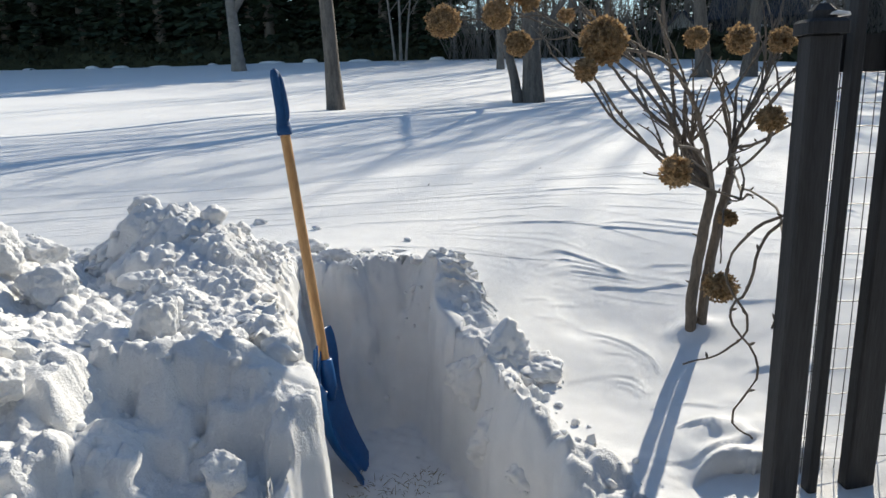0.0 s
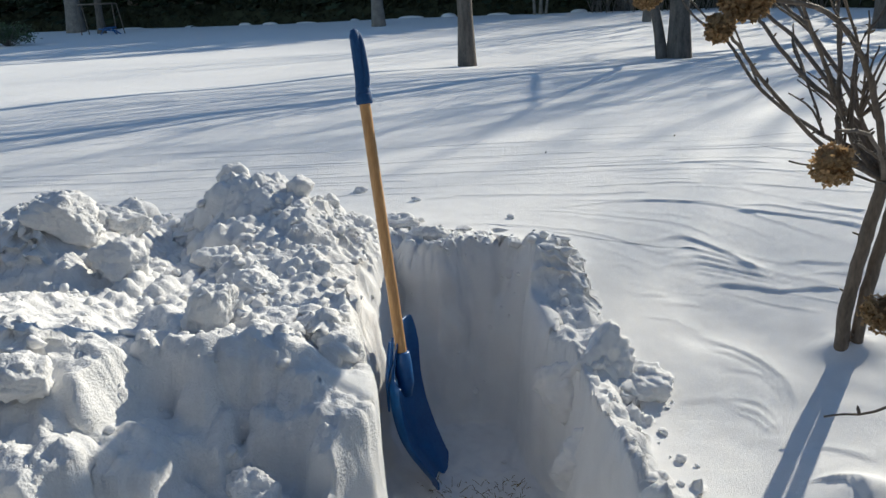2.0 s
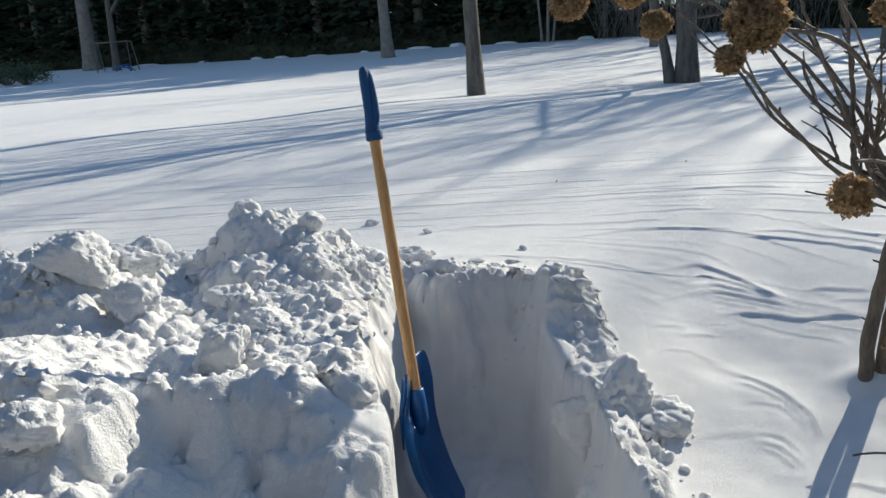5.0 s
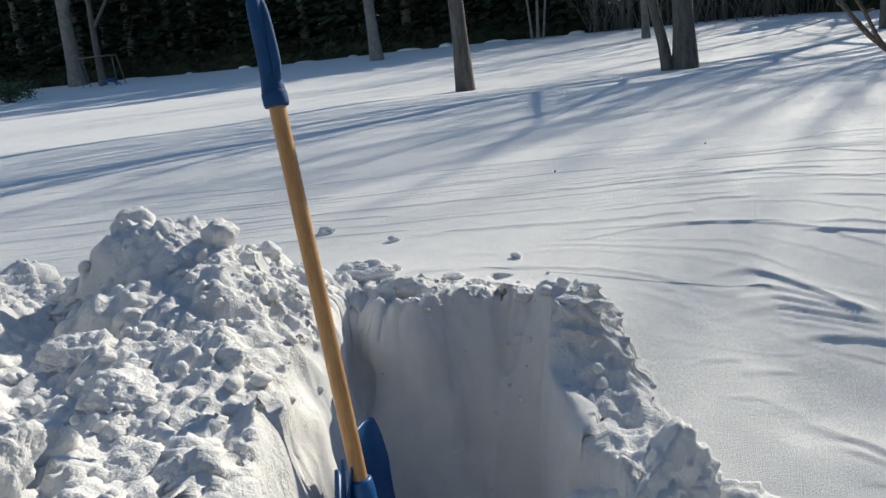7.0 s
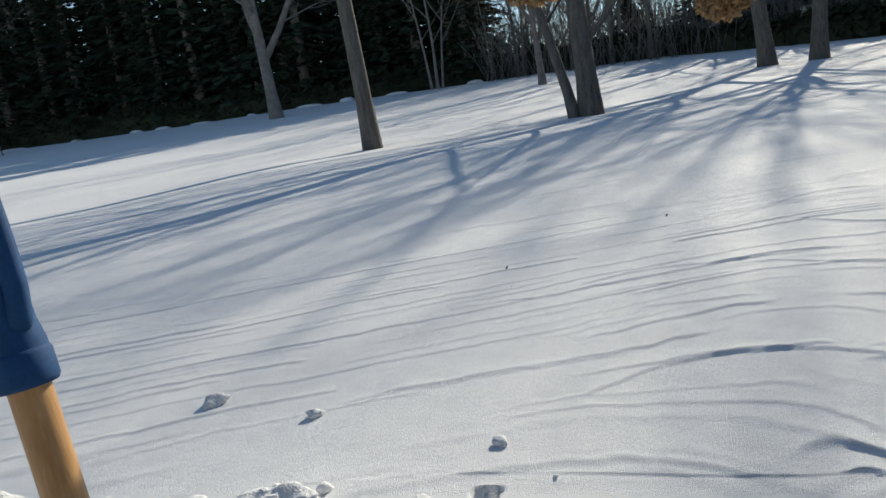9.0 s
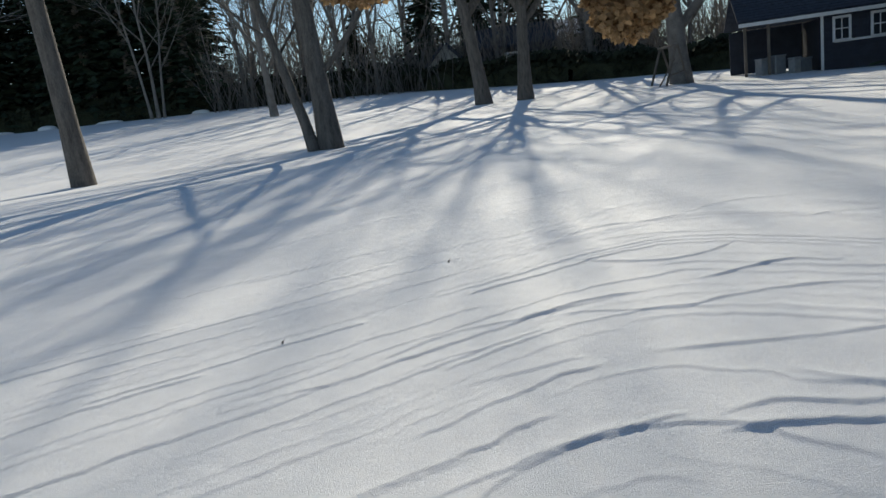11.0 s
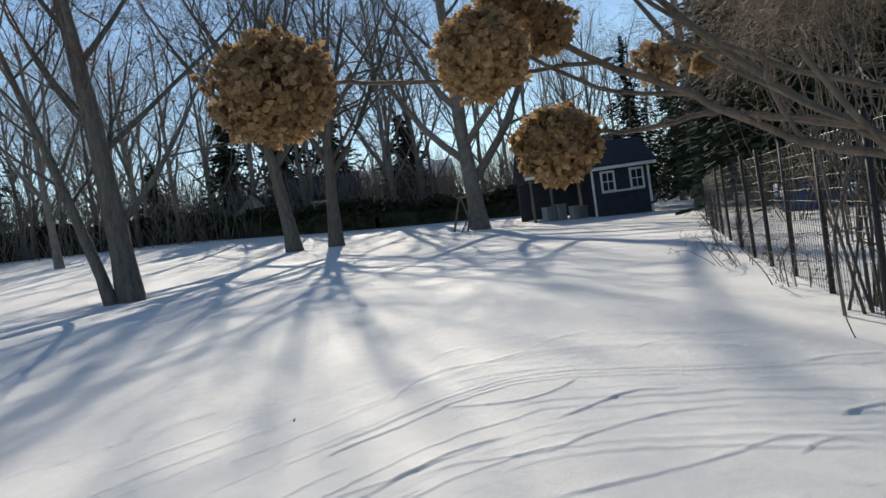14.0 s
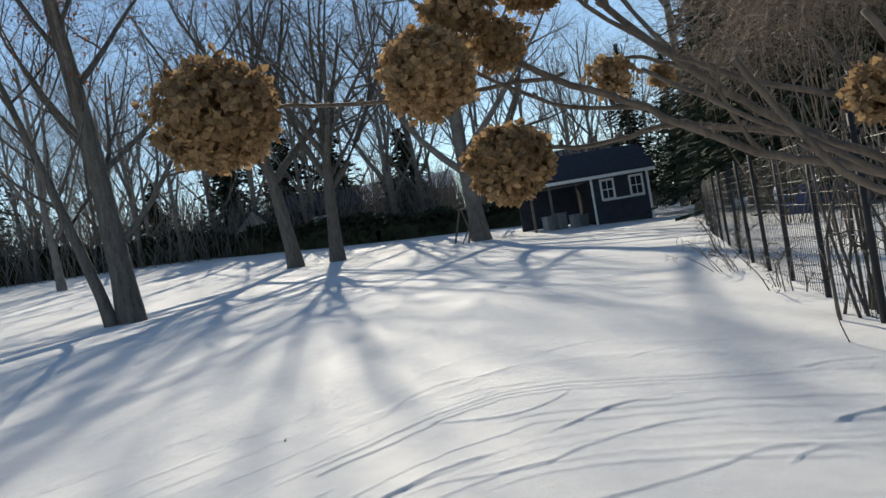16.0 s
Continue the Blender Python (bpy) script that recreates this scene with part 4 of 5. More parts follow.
# ---- dried hydrangea ----
def flower_head(parent, c, r, seed, count=420):
    g, rnd = Geo(), random.Random(seed)
    c = Vector(c)
    squash = Vector((rnd.uniform(0.9, 1.1), rnd.uniform(0.9, 1.1), rnd.uniform(0.85, 1.0)))
    for k in range(count):
        z = 1 - 2 * (k + 0.5) / count
        w = k * 2.39996 + rnd.uniform(-0.3, 0.3)
        n = Vector((math.cos(w) * math.sqrt(1 - z * z), math.sin(w) * math.sqrt(1 - z * z), z))
        bump = 1 + 0.20 * noise.noise(n * 2.2 + Vector((seed, 0, 0))) + 0.14 * noise.noise(n * 5 + Vector((0, seed, 0)))
        rr = r * (rnd.uniform(0.86, 1.06) if k % 4 else rnd.uniform(0.45, 0.75)) * bump
        p = c + Vector((n.x * squash.x, n.y * squash.y, n.z * squash.z)) * rr
        for m in range(4):
            a = (n * rnd.uniform(0.0, 0.6) + Vector((rnd.uniform(-1, 1), rnd.uniform(-1, 1), rnd.uniform(-1, 1)))).normalized()
            L = rnd.uniform(0.007, 0.0118) * (1 if k % 4 else 1.6)
            g.leaf(p, a * L, a.cross(n + Vector((0.01, 0.02, 0.03))).normalized() * L * 0.5)
    for k in range(36):
        w, z = rnd.uniform(0, 6.28), rnd.uniform(-1, 1)
        n = Vector((math.cos(w) * math.sqrt(1 - z * z), math.sin(w) * math.sqrt(1 - z * z), z))
        g.tube([c, c + n * r * 0.8], [0.0012, 0.0008], 3)
    part("flower_head", g, PETAL, parent, "dry tan-brown flower head")


def hydrangea():
    base = Vector((0.80, 2.25, surface(0.80, 2.25) - 0.05))
    top = thing("hydrangea_shrub", "bare twin-stemmed hydrangea with dry brown flower heads in snow", "shrub", at=base)
    rnd = random.Random(4)

    def stem(name, pts, r0, r1, sides=10, fine=5):
        line = smooth_line([Vector(p) - base for p in pts], fine)
        k = len(line)
        for i in range(1, k - 1):
            line[i] += Vector((rnd.uniform(-1, 1), rnd.uniform(-1, 1), rnd.uniform(-1, 1))) * 0.0022
        rads = [(r0 + (r1 - r0) * i / (k - 1)) * (1 + 0.05 * (i % fine == 0)) for i in range(k)]
        g = Geo()
        g.tube(line, rads, sides)
        for i in range(2, k - 1, 4):
            d = Vector((rnd.uniform(-1, 1), rnd.uniform(-1, 1), rnd.uniform(0.1, 1))).normalized()
            g.tube([line[i], line[i] + d * r0 * 1.3 + d * 0.004, line[i] + d * (r0 * 1.3 + 0.010)], [0.0028, 0.003, 0.001], 5)
        part(name, g, STEM, top)

    fa, fb = (0.835, 2.24, 0.90), (0.90, 2.26, 0.97)
    stem("stem", [tuple(base), (0.795, 2.25, 0.55), (0.815, 2.245, 0.75), fa], 0.0185, 0.016, 14)
    stem("stem", [(base.x + 0.035, base.y + 0.01, base.z), (0.845, 2.26, 0.6), (0.875, 2.265, 0.8), fb], 0.017, 0.015, 14)
    # main limbs
    L = []

    def limb(r0, r1, *pts):
        L.append((pts, r0, r1))

    limb(0.0100, 0.006, fa, (0.77, 2.38, 1.07), (0.69, 2.54, 1.23), (0.61, 2.68, 1.33), (0.57, 2.77, 1.37), (0.48, 2.86, 1.45), (0.40, 2.93, 1.51), (0.34, 2.97, 1.56))
    limb(0.0105, 0.006, fa, (0.80, 2.40, 1.08), (0.73, 2.58, 1.26), (0.67, 2.70, 1.35), (0.63, 2.80, 1.43), (0.57, 2.85, 1.50), (0.50, 2.91, 1.60), (0.45, 2.98, 1.75))
    limb(0.015, 0.006, fa, (0.79, 2.2, 1.05), (0.72, 2.16, 1.2), (0.60, 2.05, 1.30), (0.45, 1.94, 1.33))
    limb(0.013, 0.005, fa, (0.784, 2.30, 1.032), (0.673, 2.40, 1.145), (0.585, 2.50, 1.276), (0.562, 2.55, 1.332), (0.49, 2.60, 1.479))
    limb(0.011, 0.004, fa, (0.80, 2.26, 0.96), (0.701, 2.30, 1.008), (0.565, 2.40, 1.116), (0.486, 2.50, 1.246), (0.401, 2.60, 1.327), (0.338, 2.65, 1.444))
    limb(0.013, 0.006, fa, (0.74, 2.26, 0.98), (0.722, 2.27, 1.05), (0.719, 2.30, 1.188), (0.713, 2.35, 1.33), (0.702, 2.40, 1.50))
    limb(0.010, 0.004, fa, (0.77, 2.25, 0.97), (0.75, 2.26, 1.04), (0.754, 2.30, 1.207), (0.823, 2.35, 1.317), (0.86, 2.4, 1.42))
    limb(0.010, 0.004, fa, (0.76, 2.26, 1.0), (0.714, 2.25, 1.087), (0.639, 2.20, 1.22), (0.571, 2.15, 1.333), (0.526, 2.10, 1.411))
    limb(0.013, 0.005, fb, (0.898, 2.27, 1.031), (0.946, 2.30, 1.121), (1.032, 2.35, 1.251), (1.089, 2.40, 1.364))
    limb(0.011, 0.007, fb, (0.90, 2.28, 1.05), (0.865, 2.26, 1.16), (0.853, 2.25, 1.205), (0.84, 2.2, 1.235))
    limb(0.011, 0.005, fb, (0.92, 2.28, 1.05), (0.94, 2.28, 1.081), (1.03, 2.25, 1.20), (1.092, 2.25, 1.296), (1.13, 2.25, 1.38))
    limb(0.009, 0.005, fb, (0.905, 2.26, 1.027), (0.948, 2.20, 1.051), (1.021, 2.10, 1.123), (1.06, 2.05, 1.17))
    limb(0.008, 0.006, (0.80, 2.25, 1.0), (0.765, 2.25, 1.057), (0.772, 2.20, 1.134))
    limb(0.010, 0.004, fb, (0.907, 2.27, 1.052), (0.93, 2.33, 1.14), (0.965, 2.40, 1.233), (1.073, 2.50, 1.328), (1.13, 2.52, 1.44))
    limb(0.009, 0.004, fa, (0.75, 2.05, 0.98), (0.62, 1.8, 1.07), (0.50, 1.62, 1.10))
    limb(0.013, 0.005, fb, (0.95, 2.35, 1.08), (1.05, 2.42, 1.2), (1.12, 2.5, 1.38), (1.2, 2.6, 1.6))
    limb(0.006, 0.003, fb, (0.86, 2.1, 0.93), (0.80, 1.95, 0.92), (0.735, 1.87, 0.93))
    limb(0.008, 0.004, fb, (0.84, 2.05, 1.0), (0.84, 1.9, 1.08), (0.79, 1.79, 1.15))
    limb(0.008, 0.003, (0.66, 2.74, 1.38), (0.60, 2.85, 1.42), (0.54, 2.87, 1.43), (0.46, 2.92, 1.42), (0.36, 2.94, 1.42), (0.31, 2.93, 1.41))
    limb(0.0048, 0.0035, (0.40, 2.93, 1.51), (0.27, 3.0, 1.51), (0.17, 3.04, 1.51), (0.08, 3.06, 1.515), (0.02, 3.07, 1.50))
    limb(0.005, 0.003, (0.48, 2.86, 1.45), (0.40, 2.94, 1.48), (0.28, 2.96, 1.53), (0.22, 2.95, 1.52))
    limb(0.010, 0.004, fa, (0.66, 2.17, 1.0), (0.50, 2.09, 1.15), (0.41, 1.98, 1.24), (0.35, 1.87, 1.28))
    limb(0.005, 0.003, (0.57, 2.85, 1.50), (0.54, 2.90, 1.53), (0.49, 2.92, 1.53))
    limb(0.006, 0.003, (0.73, 2.58, 1.26), (0.62, 2.60, 1.35), (0.53, 2.61, 1.41))
    limb(0.0075, 0.004, (0.77, 2.38, 1.07), (0.68, 2.62, 1.36), (0.60, 2.78, 1.46), (0.52, 2.86, 1.53), (0.44, 2.94, 1.64))
    for pts, r0, r1 in L:
        stem("branch", pts, r0 * 0.62, r1 * 0.7)
    # finer shoots
    for k in range(64):
        pts = L[rnd.randrange(18)][0]
        i = rnd.randrange(1, len(pts) - 1)
        p = Vector(pts[i])
        d = (Vector(pts[i + 1]) - p).normalized() + Vector((rnd.uniform(-0.7, 0.7), rnd.uniform(-0.7, 0.7), rnd.uniform(-0.1, 0.8)))
        d.normalize()
        n = rnd.uniform(0.10, 0.36)
        q = p + d * n
        stem("twig", [p, p + d * n * 0.5 + Vector((rnd.uniform(-1, 1), rnd.uniform(-1, 1), 0.6)) * 0.02, q], 0.0038, 0.0018, 6, 4)
    heads = [((0.005, 3.07, 1.507), 0.068), ((0.215, 2.95, 1.52), 0.049), ((0.285, 2.96, 1.605), 0.044), ((0.35, 2.97, 1.565), 0.034), ((0.30, 2.93, 1.405), 0.047), ((0.40, 1.90, 1.345), 0.054),
             ((0.345, 1.86, 1.275), 0.026), ((0.50, 1.61, 1.045), 0.032), ((0.655, 1.70, 0.745), 0.036), ((0.733, 1.865, 0.885), 0.018), ((0.79, 1.79, 1.145), 0.030), ((0.70, 2.08, 1.36), 0.030),
             ((0.84, 2.12, 1.355), 0.038), ((0.97, 2.14, 1.35), 0.036), ((0.485, 2.91, 1.505), 0.0301), ((0.58, 2.90, 1.505), 0.0131), ((0.52, 2.60, 1.40), 0.036), ((0.42, 2.96, 1.66), 0.05), ((0.45, 2.98, 1.78), 0.06)]
    for i, (c, r) in enumerate(heads):
        flower_head(top, Vector(c) - base, r, 60 + i, 850 if r > 0.045 else 70 if r in (0.0301, 0.0131) else 190)
    stem("twig", [(0.735, 1.87, 0.93), (0.70, 1.82, 0.90), (0.66, 1.72, 0.80)], 0.003, 0.002, 6)
    # loose trailing vine stems by the gate post
    for pts in ([(0.90, 2.2, 0.92), (0.80, 1.75, 0.93), (0.68, 1.45, 0.85), (0.62, 1.36, 0.76)], [(0.66, 1.38, 0.99), (0.60, 1.42, 0.95), (0.56, 1.45, 0.85), (0.60, 1.42, 0.75), (0.57, 1.45, 0.68), (0.50, 1.5, 0.63)],
                [(0.66, 1.38, 0.99), (0.61, 1.40, 0.93), (0.59, 1.42, 0.82), (0.57, 1.44, 0.76), (0.62, 1.40, 0.66), (0.58, 1.42, 0.54), (0.61, 1.38, 0.51)]):
        stem("trailing_stem", pts, 0.0035, 0.002, 6)


hydrangea()


# ---- gate and wire fence ----
def wire_panel(geo, a, b, z0, z1, dx=0.05, dz=0.10, r=0.0013, ripple=0.004):
    a, b = Vector(a), Vector(b)
    n = max(int((b - a).length / dx), 2)
    rnd = random.Random(int(a.x * 100) + 7)
    for i in range(n + 1):
        p = a.lerp(b, i / n)
        geo.tube([(p.x, p.y, p.z + z0), (p.x + rnd.uniform(-ripple, ripple), p.y, p.z + (z0 + z1) / 2), (p.x, p.y, p.z + z1)], [r] * 3, 3)
    for j in range(int((z1 - z0) / dz) + 1):
        z = z0 + j * dz
        geo.tube([a.lerp(b, t) + Vector((0, 0, z + rnd.uniform(-ripple, ripple))) for t in (0, 0.25, 0.5, 0.75, 1)], [r] * 5, 3)


def gate():
    top = thing("garden_gate", "black-stained timber gate post with wire-mesh frame", "gate", at=(0.66, 1.345, 0.0))
    for name, x, y, w, d, z1 in (("post", -0.006, 0.0, 0.056, 0.05, 1.315), ("picket", 0.090, 0.055, 0.020, 0.036, 1.40), ("picket", 0.190, 0.055, 0.060, 0.036, 1.40)):
        g = Geo()
        g.box((x, y, z1 / 2 - 0.1), (w, d, z1 + 0.2), bevel=0.004)
        part(name, g, POST, top, smooth=False)
    g = Geo()
    g.box((-0.006, 0, 1.328), (0.074, 0.066, 0.026), bevel=0.006), g.box((-0.006, 0, 1.354), (0.045, 0.04, 0.026), bevel=0.012)
    part("post_cap", g, POST, top, smooth=False)
    g = Geo()
    g.box((0.16, 0.095, 1.285), (0.24, 0.03, 0.07), bevel=0.003)
    part("rail", g, POST, top, smooth=False)
    g = Geo()
    g.box((0.16, 0.095, 0.12), (0.24, 0.03, 0.07), bevel=0.003)
    part("rail", g, POST, top, smooth=False)
    g = Geo()
    wire_panel(g, (0.03, 0.118, 0), (0.30, 0.118, 0), 0.05, 1.30, dx=0.024, dz=0.052, r=0.0012)
    part("wire_mesh", g, WIRE, top, "black welded wire mesh")


gate()

# cap of snow left on the gate post
g = Geo()
g.tube([(0.672, 1.352, 1.3465), (0.672, 1.352, 1.352), (0.672, 1.352, 1.356)], [0.032, 0.030, 0.012], 12)
part("snow_dusting", g, SNOW, None, "thin crust of snow on the gate post", category="snow")


def wire_fence():
    run = [(2.55, 3.20), (3.15, 3.78), (4.55, 4.95), (5.87, 6.02), (7.6, 7.35), (9.4, 8.7), (11.2, 10.0), (13.0, 11.2), (15.0, 12.7)]
    top = thing("wire_fence", "black wire-mesh fence on dark posts running through snow", "fence", at=(2.55, 3.2, ground_z(2.55, 3.2)))
    o = Vector(top.location)
    rnd = random.Random(3)
    mids = []
    for i in range(len(run) - 1):
        n = 2
        for k in range(n):
            t = k / n
            mids.append((run[i][0] * (1 - t) + run[i + 1][0] * t, run[i][1] * (1 - t) + run[i + 1][1] * t))
    for i, (x, y) in enumerate(mids):
        g = Geo()
        z = ground_z(x, y)
        lean = rnd.uniform(-0.05, 0.05)
        g.tube([(x - o.x, y - o.y, z - 0.3 - o.z), (x - o.x + lean * 0.5, y - o.y, z + 0.45 - o.z), (x - o.x + lean, y - o.y, z + 0.98 - o.z)], [0.018, 0.017, 0.016], 6)
        part("post", g, POST, top)
        if i + 1 < len(mids):
            x2, y2 = mids[i + 1]
            g = Geo()
            far = math.hypot(x, y - 2.3)
            wire_panel(g, (x - o.x, y - o.y, z - o.z), (x2 - o.x, y2 - o.y, ground_z(x2, y2) - o.z), -0.05, 0.93, dx=0.055 if far < 8 else 0.11, dz=0.075, r=0.0018 if far < 8 else 0.003)
            part("wire_mesh", g, WIRE, top)


wire_fence()


# ---- bare shrubs along the fence ----
def bare_shrub(name, label, at, height, canes, seed, spread, r=0.013, twigs=6, droop=0.0, mat=TWIG):
    rnd = random.Random(seed)
    top = thing(name, label, "shrub", at=at)
    for k in range(canes):
        g, tw = Geo(), Geo()
        az = rnd.uniform(0, 6.28)
        s = rnd.uniform(0.2, 1) * spread
        tip = Vector((math.cos(az) * s, math.sin(az) * s, height * rnd.uniform(0.65, 1.05)))
        foot = Vector((math.cos(az) * 0.12, math.sin(az) * 0.12, -0.2))
        line = smooth_line([foot, foot.lerp(tip, 0.4) + Vector((rnd.uniform(-1, 1), rnd.uniform(-1, 1), 1.2)) * 0.1 * height, foot.lerp(tip, 0.75) + Vector((rnd.uniform(-1, 1), rnd.uniform(-1, 1), 1)) * 0.08 * height, tip - Vector((0, 0, droop * height))], 4)
        n = len(line)
        g.tube(line, [r * (1 - 0.8 * i / (n - 1)) for i in range(n)], 6)
        for j in range(twigs):
            i = rnd.randrange(n // 4 if height < 3 else n // 2, n)
            p = line[i]
            d = Vector((rnd.uniform(-1, 1), rnd.uniform(-1, 1), rnd.uniform(-0.5 - droop, 0.8))).normalized()
            L = rnd.uniform(0.2, 0.65) * min(height, 3.6) * 0.38
            q = [p, p + d * L * 0.5 + Vector((0, 0, 0.05 * L)), p + d * L + Vector((rnd.uniform(-1, 1), rnd.uniform(-1, 1), -0.6)) * L * 0.25]
            tw.tube(q, [r * 0.5, r * 0.38, r * 0.2], 3)
            for m in range(4):
                e = (d + Vector((rnd.uniform(-1, 1), rnd.uniform(-1, 1), rnd.uniform(-1, 1))) * 0.9).normalized()
                w = q[1].lerp(q[2], rnd.random())
                tw.tube([w, w + e * L * 0.3, w + e * L * 0.55 + Vector((0, 0, -0.05 * L))], [r * 0.32, r * 0.25, r * 0.15], 3)
        cane = part("cane", g, mat, top)
        part("twig_spray", tw, mat, cane, kind="stuff")
    return top


bare_shrub("lilac_shrub", "tangle of upright bare canes at the wire fence", root(3.36, 3.98), 1.35, 12, 5, 0.16, r=0.010, twigs=4, mat=BARK)
bare_shrub("forsythia_shrub", "dense bare arching brown shrub behind the fence", root(5.7, 4.4), 4.2, 18, 6, 2.2, r=0.0048, twigs=46, droop=0.16)
bare_shrub("forsythia_shrub", "wide bare brown shrub with pale twig tips", root(8.2, 6.2), 4.8, 15, 7, 2.4, r=0.008, twigs=38, droop=0.14)
bare_shrub("forsythia_shrub", "bare brown shrub behind the wire fence", root(11.2, 8.4), 5.2, 13, 8, 2.4, r=0.009, twigs=34, droop=0.14)
bare_shrub("bramble", "low tangle of dark bare stems at the fence foot", root(5.5, 5.85), 0.4, 18, 9, 0.7, r=0.005, twigs=6, droop=0.25, mat=FAR_BARK)
bare_shrub("bramble", "low arching bare stems against the wire fence", root(4.25, 4.75), 0.4, 10, 10, 0.45, r=0.006, twigs=6, droop=0.2, mat=FAR_BARK)
bare_shrub("bramble", "thin dark vine stems climbing the fence", root(7.3, 7.2), 0.6, 12, 12, 0.7, r=0.007, twigs=7, droop=0.1, mat=FAR_BARK)


def bent_stalk():
    z = surface(2.75, 3.55)
    g = Geo()
    g.tube(smooth_line([(0, 0, -0.02), (-0.02, 0.03, 0.12), (0.02, 0.05, 0.28), (0.10, 0.12, 0.40)], 4), list(np.linspace(0.0035, 0.0015, 13)), 5)
    ob = part("grass_stalk", g, TWIG, None, "thin bent dry stalk standing in snow", category="stalk")
    ob.location = (2.75, 3.75, z)


bent_stalk()


# ---- shed ----
def shed():
    rc, lc = Vector((23.5, 20.6, 0)), Vector((19.17, 23.49, 0))
    run = (rc - lc)
    ang = math.atan2(run.y, run.x)
    length = run.length
    top = thing("garden_shed", "dark navy garden shed with white trim and an open porch", "shed", at=(lc.x, lc.y, 0.93))
    top.rotation_euler = (0, 0, ang)
    D = 3.2                                        # local: x along the front, +y away from the yard, z up
    mid = length * 0.52
    rnd = random.Random(2)
    wall = Geo()
    wall.box(((mid + length) / 2 - 0.05, D / 2, 1.0), (length - mid - 0.2, D - 0.1, 2.05))
    w = part("wall", wall, NAVY, top, smooth=False)
    n = 13
    for k in range(n):
        g = Geo()
        z = 0.06 + 2.0 * (k + 0.5) / n
        g.box(((mid + length) / 2 - 0.05, 0.035 - 0.006, z), (length - mid - 0.22, 0.03, 2.0 / n - 0.012), Matrix.Rotation(radians(-4), 3, "X"))
        part("board", g, NAVY, w, smooth=False)
    g = Geo()
    g.box((mid / 2, D - 0.1, 1.2), (mid, 0.08, 1.7))
    part("back_wall", g, NAVY, top, smooth=False)
    for x in (mid - 0.02, length - 0.16):
        g = Geo()
        g.box((x, -0.01, 1.03), (0.09, 0.06, 2.05), bevel=0.004)
        part("corner_trim", g, WHITE, top, smooth=False)
    g = Geo()
    g.box((length / 2, -0.28, 2.08), (length + 0.25, 0.04, 0.13), bevel=0.004)
    part("fascia", g, WHITE, top, "white eaves board", smooth=False)
    roof = None
    slope = math.atan2(1.15, D / 2 + 0.3)
    for s in (0, 1):
        g = Geo()
        c = (length / 2, (-0.3 + D / 2) / 2 if s == 0 else D - (-0.3 + D / 2) / 2, 2.15 + 0.575)
        g.box(c, (length + 0.3, math.hypot(D / 2 + 0.3, 1.15), 0.07), Matrix.Rotation(slope if s == 0 else -slope, 3, "X"))
        roof = part("roof", g, ROOF, top, "dark shingled roof", smooth=False)
    for k in range(11):
        g = Geo()
        t = (k + 0.5) / 11
        g.box((length / 2, -0.3 + (D / 2 + 0.3) * t - 0.02, 2.15 + 1.15 * t + 0.055), (length + 0.3, 0.19, 0.018), Matrix.Rotation(slope - 0.05, 3, "X"))
        part("shingle_course", g, ROOF, roof, smooth=False)
    g = Geo()
    g.v += [(length - 0.15, 0.0, 2.05), (length - 0.15, D, 2.05), (length - 0.15, D / 2, 3.15), (length - 0.25, 0.0, 2.05), (length - 0.25, D, 2.05), (length - 0.25, D / 2, 3.15)]
    g.f += [(0, 1, 2), (5, 4, 3), (0, 2, 5, 3), (1, 4, 5, 2), (0, 3, 4, 1)]
    part("gable", g, NAVY, top, smooth=False)
    for x in (mid + 0.62, length - 0.66):
        win = thing("window", "", "")
        win.parent = top
        win.location = (x, -0.0, 1.52)
        g = Geo()
        for cx, cz, sx, sz in ((0, 0.40, 0.60, 0.09), (0, -0.40, 0.60, 0.09), (-0.26, 0, 0.08, 0.72), (0.26, 0, 0.08, 0.72)):
            g.box((cx, -0.015, cz), (sx, 0.06, sz))
        part("frame", g, WHITE, win, smooth=False)
        g = Geo()
        g.box((0, -0.012, 0), (0.44, 0.03, 0.035)), g.box((0, -0.013, 0), (0.03, 0.03, 0.70))
        part("muntin", g, WHITE, win, smooth=False)
        g = Geo()
        g.box((0, 0.002, 0), (0.46, 0.012, 0.74))
        part("pane", g, GLASS, win, smooth=False)
    g = Geo()
    g.box(((mid + length) / 2, -0.02, 1.09), (length - mid - 0.75, 0.05, 0.08))
    part("sill_board", g, WHITE, top, smooth=False)
    for x in (0.12, mid * 0.34):
        g = Geo()
        g.box((x, 0.0, 1.0), (0.10, 0.10, 2.05), bevel=0.006)
        part("porch_post", g, OLDWOOD, top, smooth=False)
    return top


shed_ob = shed()
shed_m = Matrix.Translation(shed_ob.location) @ Matrix.Rotation(shed_ob.rotation_euler[2], 4, "Z")


def storage_bin(lx, ly, w, h, label):
    p = shed_m @ Vector((lx, ly, 0))
    top = thing("storage_bin", label, "bin", "porch clutter", (p.x, p.y, surface(p.x, p.y)))
    g = Geo()
    g.box((0, 0, h / 2 - 0.05), (w, w * 0.8, h + 0.1), bevel=0.03)
    part("body", g, GREYBIN, top, smooth=False)
    g = Geo()
    g.box((0, 0, h + 0.03), (w * 1.08, w * 0.88, 0.05), bevel=0.02)
    part("lid", g, GREYBIN, top, smooth=False)


